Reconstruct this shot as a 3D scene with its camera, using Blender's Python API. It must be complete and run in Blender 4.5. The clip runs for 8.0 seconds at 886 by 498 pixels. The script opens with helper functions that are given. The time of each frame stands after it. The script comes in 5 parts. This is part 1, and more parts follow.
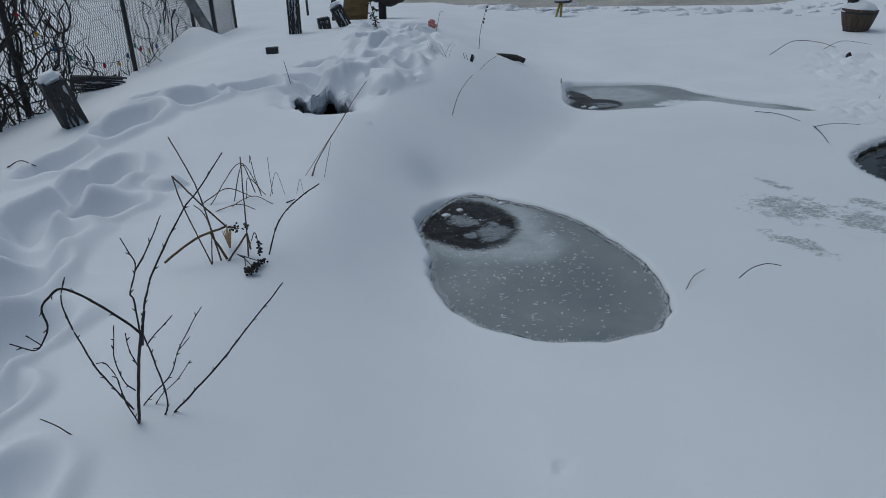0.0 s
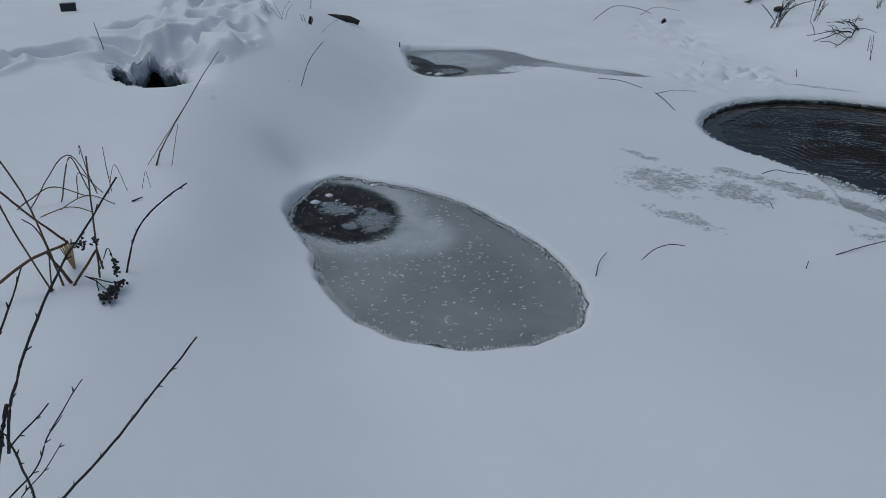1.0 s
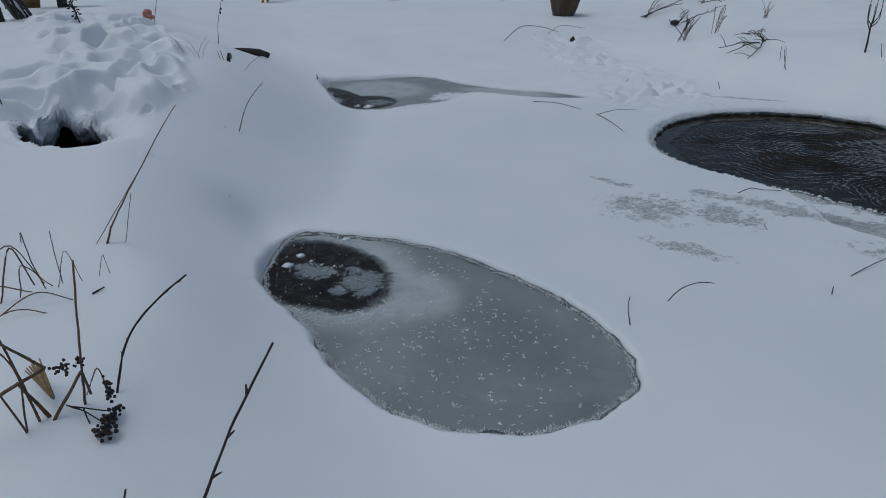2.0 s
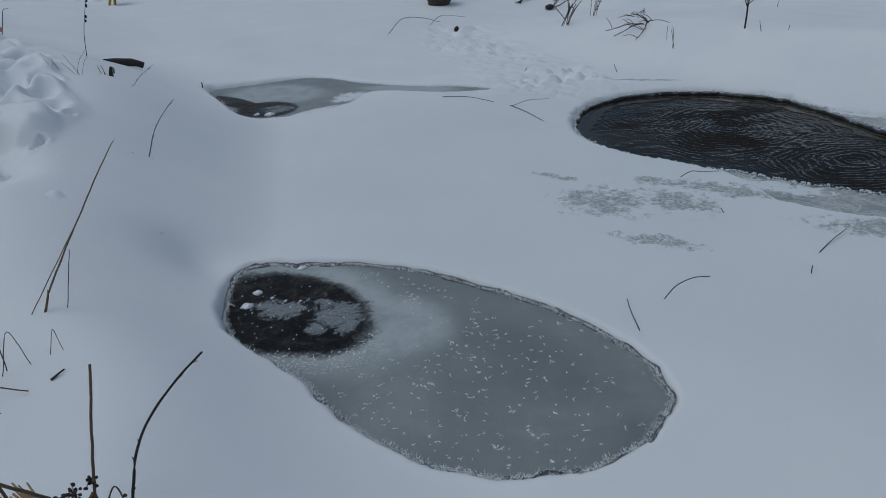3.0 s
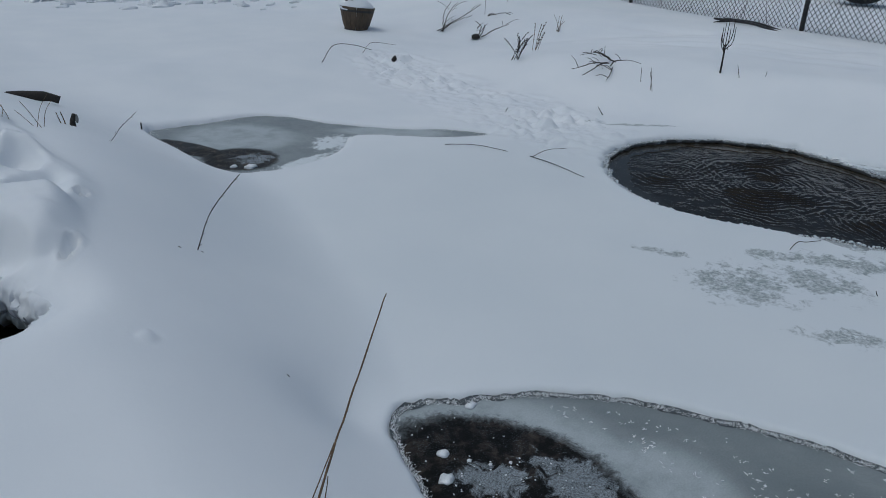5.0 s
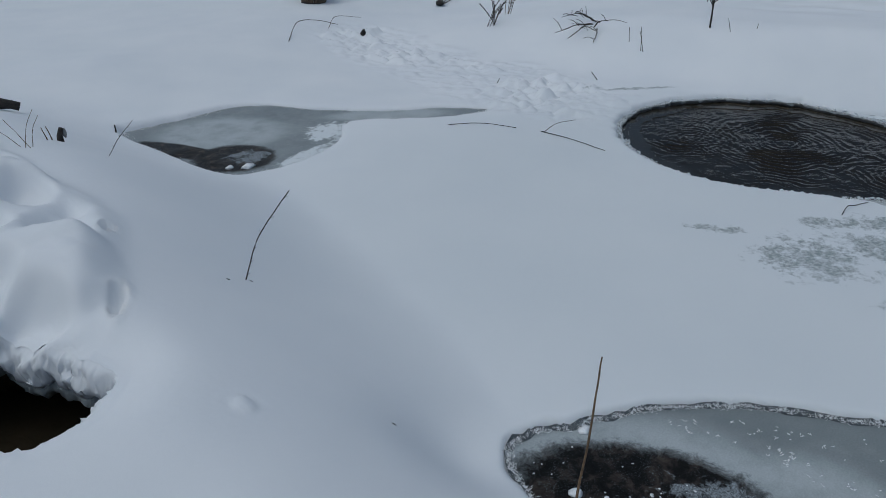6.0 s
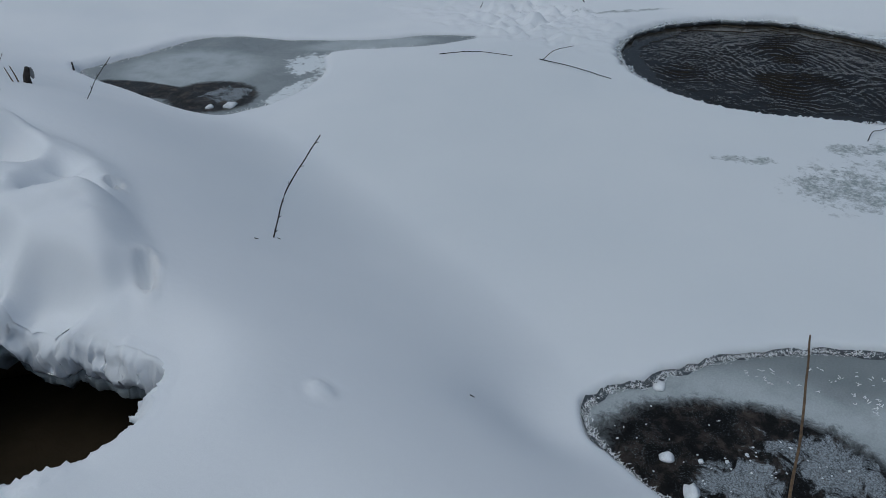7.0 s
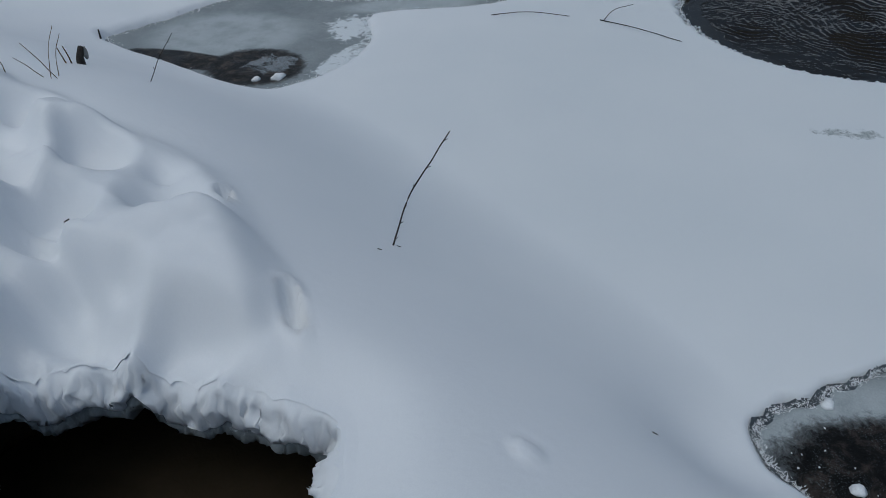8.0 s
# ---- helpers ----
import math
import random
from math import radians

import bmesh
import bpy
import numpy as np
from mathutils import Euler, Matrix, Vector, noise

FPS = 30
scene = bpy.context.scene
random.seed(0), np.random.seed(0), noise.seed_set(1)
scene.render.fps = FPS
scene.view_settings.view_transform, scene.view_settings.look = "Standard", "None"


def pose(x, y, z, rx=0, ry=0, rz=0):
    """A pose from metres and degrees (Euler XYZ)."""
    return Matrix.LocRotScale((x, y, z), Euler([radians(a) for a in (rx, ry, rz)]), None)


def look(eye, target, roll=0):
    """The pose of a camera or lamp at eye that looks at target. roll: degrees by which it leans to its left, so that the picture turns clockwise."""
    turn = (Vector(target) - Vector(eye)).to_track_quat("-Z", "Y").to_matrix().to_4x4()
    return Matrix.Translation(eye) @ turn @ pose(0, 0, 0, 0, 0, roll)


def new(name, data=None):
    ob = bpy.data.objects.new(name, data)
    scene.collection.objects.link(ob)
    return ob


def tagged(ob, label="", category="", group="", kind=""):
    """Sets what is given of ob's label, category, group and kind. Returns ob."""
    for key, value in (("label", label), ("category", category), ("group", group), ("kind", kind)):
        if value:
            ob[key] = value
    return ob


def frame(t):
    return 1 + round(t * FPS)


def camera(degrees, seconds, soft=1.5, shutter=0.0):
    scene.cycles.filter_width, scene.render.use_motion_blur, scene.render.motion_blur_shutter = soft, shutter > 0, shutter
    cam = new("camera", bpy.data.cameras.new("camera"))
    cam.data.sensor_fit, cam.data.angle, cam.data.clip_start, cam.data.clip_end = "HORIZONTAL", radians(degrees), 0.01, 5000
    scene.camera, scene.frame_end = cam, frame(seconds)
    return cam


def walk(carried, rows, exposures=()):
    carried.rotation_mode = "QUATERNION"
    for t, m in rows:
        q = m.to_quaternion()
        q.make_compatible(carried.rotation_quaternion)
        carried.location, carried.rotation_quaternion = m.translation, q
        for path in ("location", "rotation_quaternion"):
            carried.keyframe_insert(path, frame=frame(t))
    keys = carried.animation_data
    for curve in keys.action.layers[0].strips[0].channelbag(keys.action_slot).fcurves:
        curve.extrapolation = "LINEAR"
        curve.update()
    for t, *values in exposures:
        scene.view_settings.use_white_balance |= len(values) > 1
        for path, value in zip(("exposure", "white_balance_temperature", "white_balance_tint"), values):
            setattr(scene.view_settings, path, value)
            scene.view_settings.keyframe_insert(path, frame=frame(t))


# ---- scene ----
cam = camera(62.5, 8.0, soft=0.8)
PATH = [
    (0, (0.037, -0.005, 1.487), (0.016, 1.849, 0.737), -3.0),
    (0.5, (-0.1, 0.221, 1.488), (0.105, 2.042, 0.686), -2.2),
    (1, (-0.264, 0.426, 1.494), (0.209, 2.167, 0.632), 0.1),
    (1.5, (-0.452, 0.688, 1.424), (0.192, 2.384, 0.582), 0.0),
    (2, (-0.608, 0.945, 1.508), (0.159, 2.601, 0.69), -1.0),
    (3.3, (-0.952, 1.622, 1.539), (0.168, 3.04, 0.683), -2.9),
    (3.5, (-1.003, 1.785, 1.547), (0.141, 3.192, 0.702), -3.4),
    (4, (-1.127, 2.104, 1.581), (0.24, 3.312, 0.762), 0.4),
    (4.5, (-1.199, 2.541, 1.577), (0.258, 3.661, 0.787), 2.0),
    (4.7, (-1.268, 2.746, 1.578), (0.155, 3.896, 0.769), 2.2),
    (5.8, (-1.368, 3.401, 1.623), (0.105, 4.429, 0.744), 0.4),
    (6, (-1.353, 3.547, 1.608), (0.131, 4.537, 0.702), -0.5),
    (6.5, (-1.29, 3.716, 1.57), (0.154, 4.613, 0.517), -2.3),
    (7, (-1.322, 3.953, 1.546), (0.156, 4.77, 0.476), -0.2),
    (7.5, (-1.374, 4.18, 1.642), (0.094, 4.965, 0.535), 0.7),
    (8, (-1.274, 4.463, 1.556), (0.156, 5.206, 0.371), -0.3),
]
walk(cam, [(t, look(eye, target, roll)) for t, eye, target, roll in PATH],
     [(0.0, -0.72, 5600, 0.0), (2.0, -0.73, 5600, 0.0), (4.0, -0.82, 5600, 0.0), (4.5, -0.62, 5600, 0.0), (6.0, -0.62, 5600, 0.0), (8.0, -0.63, 5600, 0.0)])

# ---------------------------------------------------------------- light
world = bpy.data.worlds.new("world")
scene.world = world
world.use_nodes = True
wn, wl = world.node_tree.nodes, world.node_tree.links
SUN_ELEV, SUN_AZ = 70.0, 300.0      # degrees; azimuth clockwise from +y
sky = wn.new("ShaderNodeTexSky")
sky.sky_type = "NISHITA"
sky.sun_disc = False
sky.sun_elevation = radians(SUN_ELEV)
sky.sun_rotation = radians(SUN_AZ)
sky.air_density, sky.dust_density, sky.ozone_density = 1.0, 6.0, 1.0
background = wn["Background"]
background.inputs["Strength"].default_value = 0.103
wl.new(sky.outputs["Color"], background.inputs["Color"])
sun_data = bpy.data.lights.new("sun", "SUN")
sun_data.energy, sun_data.angle, sun_data.color = 0.32, radians(100), (1.0, 0.99, 0.97)
sun = new("sun", sun_data)
az, el = radians(SUN_AZ), radians(SUN_ELEV)
sun.matrix_world = look((60 * math.sin(az) * math.cos(el), 60 * math.cos(az) * math.cos(el), 60 * math.sin(el)), (0, 0, 0))

# ---------------------------------------------------------------- materials


def material(name, base, rough=0.6, metal=0.0):
    m = bpy.data.materials.new(name)
    m.use_nodes = True
    b = m.node_tree.nodes["Principled BSDF"]
    b.inputs["Base Color"].default_value = (*base, 1)
    b.inputs["Roughness"].default_value = rough
    b.inputs["Metallic"].default_value = metal
    return m, m.node_tree.nodes, m.node_tree.links, b


def place(n, l, scale=(1, 1, 1)):
    """Object-space coordinates, scaled."""
    tc, mp = n.new("ShaderNodeTexCoord"), n.new("ShaderNodeMapping")
    mp.inputs["Scale"].default_value = scale
    l.new(tc.outputs["Object"], mp.inputs["Vector"])
    return mp.outputs["Vector"]


def noise_tex(n, l, vec, scale, detail=4.0, rough=0.55, distort=0.0):
    t = n.new("ShaderNodeTexNoise")
    t.inputs["Scale"].default_value, t.inputs["Detail"].default_value = scale, detail
    t.inputs["Roughness"].default_value, t.inputs["Distortion"].default_value = rough, distort
    l.new(vec, t.inputs["Vector"])
    return t.outputs["Fac"]


def ramp(n, l, fac, stops):
    r = n.new("ShaderNodeValToRGB")
    while len(r.color_ramp.elements) < len(stops):
        r.color_ramp.elements.new(0.5)
    for e, (p, c) in zip(r.color_ramp.elements, stops):
        e.position = p
        e.color = (*c, 1) if len(c) == 3 else c
    l.new(fac, r.inputs["Fac"])
    return r.outputs["Color"]


def mix(n, l, fac, a, b, mode="MIX"):
    m = n.new("ShaderNodeMix")
    m.data_type, m.blend_type = "RGBA", mode
    for sock, v in ((m.inputs[0], fac), (m.inputs[6], a), (m.inputs[7], b)):
        if isinstance(v, (int, float)):
            sock.default_value = v
        elif isinstance(v, tuple):
            sock.default_value = (*v, 1)
        else:
            l.new(v, sock)
    return m.outputs[2]


def maths(n, l, op, a, b=0.0, clamp=False):
    m = n.new("ShaderNodeMath")
    m.operation, m.use_clamp = op, clamp
    for sock, v in zip(m.inputs, (a, b)):
        if isinstance(v, (int, float)):
            sock.default_value = v
        else:
            l.new(v, sock)
    return m.outputs[0]


def bump(n, l, b, height, strength, distance):
    k = n.new("ShaderNodeBump")
    k.inputs["Strength"].default_value, k.inputs["Distance"].default_value = strength, distance
    l.new(height, k.inputs["Height"])
    l.new(k.outputs["Normal"], b.inputs["Normal"])
    return k


def ellipse_fac(n, l, vec, cx, cy, rx, ry, turn, lo, hi):
    """1 inside a turned ellipse, fading to 0 from lo to hi times its radius."""
    mp = n.new("ShaderNodeMapping")
    mp.vector_type = "TEXTURE"
    mp.inputs["Location"].default_value = (cx, cy, 0)
    mp.inputs["Rotation"].default_value = (0, 0, radians(turn))
    mp.inputs["Scale"].default_value = (rx, ry, 1e4)
    l.new(vec, mp.inputs["Vector"])
    ln = n.new("ShaderNodeVectorMath")
    ln.operation = "LENGTH"
    l.new(mp.outputs["Vector"], ln.inputs[0])
    mr = n.new("ShaderNodeMapRange")
    mr.interpolation_type = "SMOOTHSTEP"
    for k, v in (("From Min", lo), ("From Max", hi), ("To Min", 1.0), ("To Max", 0.0)):
        mr.inputs[k].default_value = v
    l.new(ln.outputs["Value"], mr.inputs["Value"])
    return mr.outputs["Result"]


def snow_material():
    m, n, l, b = material("snow", (0.82, 0.85, 0.88), 0.75)
    v = place(n, l)
    fine = noise_tex(n, l, v, 420, 3, 0.7)
    mid = noise_tex(n, l, v, 36, 5, 0.6)
    broad = noise_tex(n, l, v, 1.6, 3, 0.5)
    tone = ramp(n, l, broad, ((0.3, (0.79, 0.82, 0.85)), (0.7, (0.85, 0.87, 0.89))))
    grain = ramp(n, l, fine, ((0.3, (0.93, 0.93, 0.94)), (0.7, (1, 1, 1))))
    tone = mix(n, l, 1.0, tone, grain, "MULTIPLY")
    # thin: ellipse putting the lower brightness over the pond ice into greyer snow colour
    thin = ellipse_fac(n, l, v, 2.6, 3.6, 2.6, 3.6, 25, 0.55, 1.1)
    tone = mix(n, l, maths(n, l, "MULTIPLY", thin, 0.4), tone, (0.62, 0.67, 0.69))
    # wind-scoured patches where thin snow lets the grey pond ice show
    patch = None
    for cx, cy, rx, ry, turn in ((1.92, 3.78, 0.32, 0.28, 115), (2.2, 3.52, 0.32, 0.22, 111), (1.73, 3.26, 0.28, 0.09, 116), (2.33, 3.81, 0.14, 0.09, 110),
                                 (2.5, 3.5, 0.36, 0.14, 112), (2.0, 4.22, 0.2, 0.06, 110),
                                 (2.62, 2.6, 0.5, 0.15, 118), (4.3, 5.5, 0.5, 0.05, 130)):
        e = ellipse_fac(n, l, v, cx, cy, rx, ry, turn, 0.1, 1.4)
        patch = e if patch is None else maths(n, l, "MAXIMUM", patch, e)
    blotch = noise_tex(n, l, v, 13, 10, 0.76, 0.25)
    bare = maths(n, l, "ADD", blotch, maths(n, l, "MULTIPLY", patch, 0.24))
    bare = maths(n, l, "MULTIPLY", ramp(n, l, bare, ((0.62, (0, 0, 0)), (0.72, (1, 1, 1)))), maths(n, l, "MULTIPLY", patch, 2.5, True))
    speck = ramp(n, l, noise_tex(n, l, v, 48, 6, 0.8), ((0.4, (0.3, 0.3, 0.3)), (0.56, (1, 1, 1))))
    bare = maths(n, l, "MULTIPLY", bare, speck)
    tone = mix(n, l, maths(n, l, "MULTIPLY", bare, 0.95), tone, (0.26, 0.3, 0.305))
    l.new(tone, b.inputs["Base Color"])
    b.inputs["Subsurface Weight"].default_value = 0.0
    h = maths(n, l, "ADD", maths(n, l, "MULTIPLY", fine, 0.25), mid)
    bump(n, l, b, h, 0.2, 0.006)
    return m


def ice_material(name, cloud, thin=(), snowy=0.0, frosted=(), depth=(0.012, 0.012, 0.011), drifts=()):
    """Grey pond ice: cloudy bands round the open water (cloud: ellipses), fine frost."""
    m, n, l, b = material(name, (0.24, 0.27, 0.28), 0.45)
    b.inputs["IOR"].default_value = 1.31
    b.inputs["Specular IOR Level"].default_value = 0.25
    v = place(n, l)
    broad = noise_tex(n, l, v, 2.6, 5, 0.6, 0.4)
    fine = noise_tex(n, l, v, 160, 3, 0.7)
    tone = ramp(n, l, broad, ((0.3, (0.19, 0.215, 0.225)), (0.55, (0.245, 0.272, 0.28)), (0.75, (0.33, 0.36, 0.37))))
    fac = None
    wob = noise_tex(n, l, v, 7, 4, 0.6)
    for c in cloud:
        e = ellipse_fac(n, l, v, *c, 0.75, 1.3)
        fac = e if fac is None else maths(n, l, "MAXIMUM", fac, e)
    if fac is not None:
        fac = maths(n, l, "MULTIPLY", fac, ramp(n, l, wob, ((0.3, (0.45, 0.45, 0.45)), (0.55, (1, 1, 1)))))
        tone = mix(n, l, maths(n, l, "MULTIPLY", fac, 0.8), tone, (0.5, 0.545, 0.56))
    clear = None
    for c in thin:
        # clear thin ice shows the dark water below; its edge is soft and wandering
        e = maths(n, l, "ADD", ellipse_fac(n, l, v, *c, 0.75, 1.15), maths(n, l, "MULTIPLY", maths(n, l, "SUBTRACT", wob, 0.5), 0.8))
        e = maths(n, l, "ADD", e, maths(n, l, "MULTIPLY", maths(n, l, "SUBTRACT", noise_tex(n, l, v, 22, 8, 0.8, 0.5), 0.5), 1.5))
        e = maths(n, l, "MULTIPLY", e, ellipse_fac(n, l, v, *c, 1.1, 1.5))
        e = ramp(n, l, e, ((0.2, (0, 0, 0)), (0.5, (0.7, 0.7, 0.7)), (0.8, (1, 1, 1))))
        clear = e if clear is None else maths(n, l, "MAXIMUM", clear, e)
    if clear is not None:
        # silt and leaf litter under the ice, with specks of rime on it
        silt = ramp(n, l, noise_tex(n, l, v, 16, 7, 0.72, 0.6), ((0.36, tuple(c * 0.4 for c in depth)), (0.5, depth), (0.66, (depth[0] * 6.5, depth[1] * 5.6, depth[2] * 5.0))))
        rime = maths(n, l, "MULTIPLY", ramp(n, l, noise_tex(n, l, v, 210, 3, 0.75), ((0.56, (0, 0, 0)), (0.66, (1, 1, 1)))), ramp(n, l, noise_tex(n, l, v, 11, 4, 0.7), ((0.44, (0, 0, 0)), (0.64, (0.75, 0.75, 0.75)))))
        tone = mix(n, l, clear, tone, mix(n, l, rime, silt, (0.17, 0.19, 0.2)))
    for c in frosted:
        cells = n.new("ShaderNodeTexVoronoi")
        cells.feature = "DISTANCE_TO_EDGE"
        cells.inputs["Scale"].default_value = 105.0
        warped = n.new("ShaderNodeVectorMath")
        warped.operation = "MULTIPLY_ADD"
        shift = n.new("ShaderNodeTexNoise")
        shift.inputs["Scale"].default_value = 60.0
        l.new(v, shift.inputs["Vector"])
        l.new(shift.outputs["Color"], warped.inputs[0])
        warped.inputs[1].default_value = (0.025, 0.025, 0.025)
        l.new(v, warped.inputs[2])
        l.new(warped.outputs["Vector"], cells.inputs["Vector"])
        crack = ramp(n, l, cells.outputs["Distance"], ((0.02, (0.3, 0.3, 0.3)), (0.1, (1, 1, 1))))
        e = maths(n, l, "ADD", maths(n, l, "MULTIPLY", ellipse_fac(n, l, v, *c, 0.2, 1.7), 0.36), noise_tex(n, l, v, 13, 9, 0.75, 0.8))
        e = ramp(n, l, e, ((0.75, (0, 0, 0)), (0.83, (1, 1, 1))))
        e = maths(n, l, "MULTIPLY", maths(n, l, "MULTIPLY", e, crack), ramp(n, l, noise_tex(n, l, v, 200, 3, 0.7), ((0.35, (0.35, 0.35, 0.35)), (0.6, (1, 1, 1)))))
        tone = mix(n, l, e, tone, (0.36, 0.4, 0.43))
    for c in drifts:
        e = maths(n, l, "ADD", noise_tex(n, l, v, 14, 9, 0.75, 0.4), maths(n, l, "MULTIPLY", ellipse_fac(n, l, v, *c, 0.3, 1.4), 0.3))
        tone = mix(n, l, ramp(n, l, e, ((0.66, (0, 0, 0)), (0.74, (1, 1, 1)))), tone, (0.74, 0.78, 0.8))
    if snowy:
        st = noise_tex(n, l, v, 7, 8, 0.75, 1.0)
        gr = noise_tex(n, l, v, 90, 4, 0.7)
        f = maths(n, l, "MULTIPLY", ramp(n, l, st, ((0.42, (0.25, 0.25, 0.25)), (0.56, (1, 1, 1)))), ramp(n, l, gr, ((0.36, (0.2, 0.2, 0.2)), (0.55, (1, 1, 1)))))
        if clear is not None:
            f = maths(n, l, "MULTIPLY", f, maths(n, l, "SUBTRACT", 1.0, maths(n, l, "MULTIPLY", clear, 0.75)))
        tone = mix(n, l, maths(n, l, "MULTIPLY", f, snowy), tone, (0.74, 0.77, 0.79))
    tone = mix(n, l, 0.5, tone, ramp(n, l, fine, ((0.35, (0.8, 0.8, 0.8)), (0.7, (1.15, 1.15, 1.15)))), "MULTIPLY")
    l.new(tone, b.inputs["Base Color"])
    l.new(ramp(n, l, broad, ((0.3, (0.3, 0.3, 0.3)), (0.7, (0.6, 0.6, 0.6)))), b.inputs["Roughness"])
    bump(n, l, b, maths(n, l, "ADD", fine, maths(n, l, "MULTIPLY", broad, 2.0)), 0.25, 0.004)
    return m


def water_material(name, base, rings):
    """Dark open water with ripples round the given centres."""
    m, n, l, b = material(name, base, 0.06)
    b.inputs["IOR"].default_value = 1.33
    b.inputs["Specular IOR Level"].default_value = 0.22
    b.inputs["Specular Tint"].default_value = (1.0, 0.82, 0.6, 1)
    v = place(n, l)
    total = noise_tex(n, l, place(n, l, (1, 1, 1)), 9, 4, 0.6, 0.5)
    for cx, cy, scale in rings:
        mp = n.new("ShaderNodeMapping")
        mp.inputs["Location"].default_value = (-cx, -cy, 0)
        l.new(v, mp.inputs["Vector"])
        unit, length, along, joined = (n.new("ShaderNodeVectorMath") for _ in range(4))
        unit.operation, length.operation, along.operation, joined.operation = "NORMALIZE", "LENGTH", "SCALE", "ADD"
        l.new(mp.outputs["Vector"], unit.inputs[0])
        l.new(mp.outputs["Vector"], length.inputs[0])
        l.new(unit.outputs["Vector"], along.inputs[0])
        along.inputs["Scale"].default_value = 1.5
        rise = n.new("ShaderNodeCombineXYZ")
        l.new(maths(n, l, "MULTIPLY", length.outputs["Value"], scale), rise.inputs["Z"])
        l.new(along.outputs["Vector"], joined.inputs[0])
        l.new(rise.outputs["Vector"], joined.inputs[1])
        w = noise_tex(n, l, joined.outputs["Vector"], 1.0, 3, 0.6, 0.9)
        fall = ellipse_fac(n, l, v, cx, cy, 0.75, 0.75, 0, 0.2, 1.5)
        total = maths(n, l, "ADD", total, maths(n, l, "MULTIPLY", w, maths(n, l, "MULTIPLY", fall, 2.2)))
    bump(n, l, b, total, 1.0, 0.01)
    silt = noise_tex(n, l, v, 5, 5, 0.6)
    l.new(mix(n, l, silt, tuple(c * 0.6 for c in base), tuple(c * 1.6 for c in base)), b.inputs["Base Color"])
    return m


def grainy(name, dark, light, scale=60, rough=0.8, stretch=(1, 1, 1), bumps=0.004, metal=0.0):
    m, n, l, b = material(name, dark, rough, metal)
    v = place(n, l, stretch)
    f = noise_tex(n, l, v, scale, 5, 0.65, 0.3)
    g = noise_tex(n, l, place(n, l), scale * 0.12, 3)
    t = ramp(n, l, f, ((0.3, dark), (0.7, light)))
    t = mix(n, l, 0.6, t, ramp(n, l, g, ((0.3, (0.65, 0.65, 0.65)), (0.7, (1.2, 1.2, 1.2)))), "MULTIPLY")
    l.new(t, b.inputs["Base Color"])
    bump(n, l, b, f, 0.6, bumps)
    return m


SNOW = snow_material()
ICE_NEAR = ice_material("pond_ice", ((0.2, 3.84, 0.34, 0.52, 6), (0.38, 3.52, 0.22, 0.26, 20)), ((0.15, 3.86, 0.27, 0.43, 8), (-0.02, 3.93, 0.2, 0.44, 18)), 0.0,
                        ((0.12, 3.9, 0.11, 0.15, 40), (0.27, 3.7, 0.13, 0.2, 12), (0.15, 3.66, 0.06, 0.07, 0)), (0.0085, 0.008, 0.0074))
ICE_FAR = ice_material("far_ice", ((1.8, 7.45, 0.35, 0.4, 30), (2.75, 6.75, 0.42, 0.13, 130)), ((1.5, 7.0, 0.25, 0.27, 0), (1.4, 7.4, 0.11, 0.4, 8)), 0.12,
                       ((1.56, 6.95, 0.16, 0.16, 0),), (0.015, 0.0135, 0.0115), ((1.75, 6.64, 0.36, 0.1, 4), (2.2, 6.86, 0.26, 0.17, 30)))
ICE_POND = ice_material("streaked_ice", (), (), 0.6, drifts=((2.85, 3.3, 0.3, 0.12, 110), (4.55, 3.8, 0.4, 0.06, 105)))
WATER_POND = water_material("pond_water", (0.014, 0.0115, 0.008), ())
WATER_HOLE = water_material("hole_water", (0.034, 0.027, 0.018), ())

FROST = grainy("frost", (0.75, 0.78, 0.8), (0.9, 0.92, 0.93), 300, 0.5, bumps=0.001)
BARK = grainy("dark_bark", (0.012, 0.01, 0.009), (0.05, 0.042, 0.036), 140, 0.85, bumps=0.001)
REED = grainy("dry_reed", (0.07, 0.045, 0.025), (0.2, 0.13, 0.07), 120, 0.8, bumps=0.001)
STRAW = grainy("pale_straw", (0.2, 0.13, 0.06), (0.42, 0.3, 0.16), 120, 0.8, bumps=0.001)
SEED = grainy("seed_head", (0.012, 0.01, 0.01), (0.06, 0.05, 0.045), 200, 0.9, bumps=0.002)
BLACK_METAL = grainy("black_painted_steel", (0.012, 0.012, 0.013), (0.03, 0.03, 0.03), 80, 0.5, bumps=0.0005)
GREY_METAL = grainy("grey_galvanised_steel", (0.16, 0.16, 0.16), (0.28, 0.28, 0.28), 40, 0.5, bumps=0.0005, metal=0.6)
WIRE = grainy("dark_fence_wire", (0.008, 0.008, 0.009), (0.025, 0.025, 0.026), 100, 0.5, bumps=0.0003)
BED = grainy("brown_stream_bed", (0.04, 0.028, 0.018), (0.14, 0.09, 0.05), 14, 0.9, bumps=0.01)
OCHRE = grainy("ochre_plywood", (0.1, 0.065, 0.025), (0.24, 0.16, 0.065), 25, 0.8, (0.15, 0.15, 1), 0.003)
BARREL = grainy("weathered_barrel_oak", (0.045, 0.034, 0.024), (0.14, 0.1, 0.066), 30, 0.8, (1, 1, 0.08), 0.003)
PLANK = grainy("brown_timber", (0.035, 0.024, 0.015), (0.13, 0.085, 0.048), 25, 0.8, (0.15, 0.15, 1), 0.003)


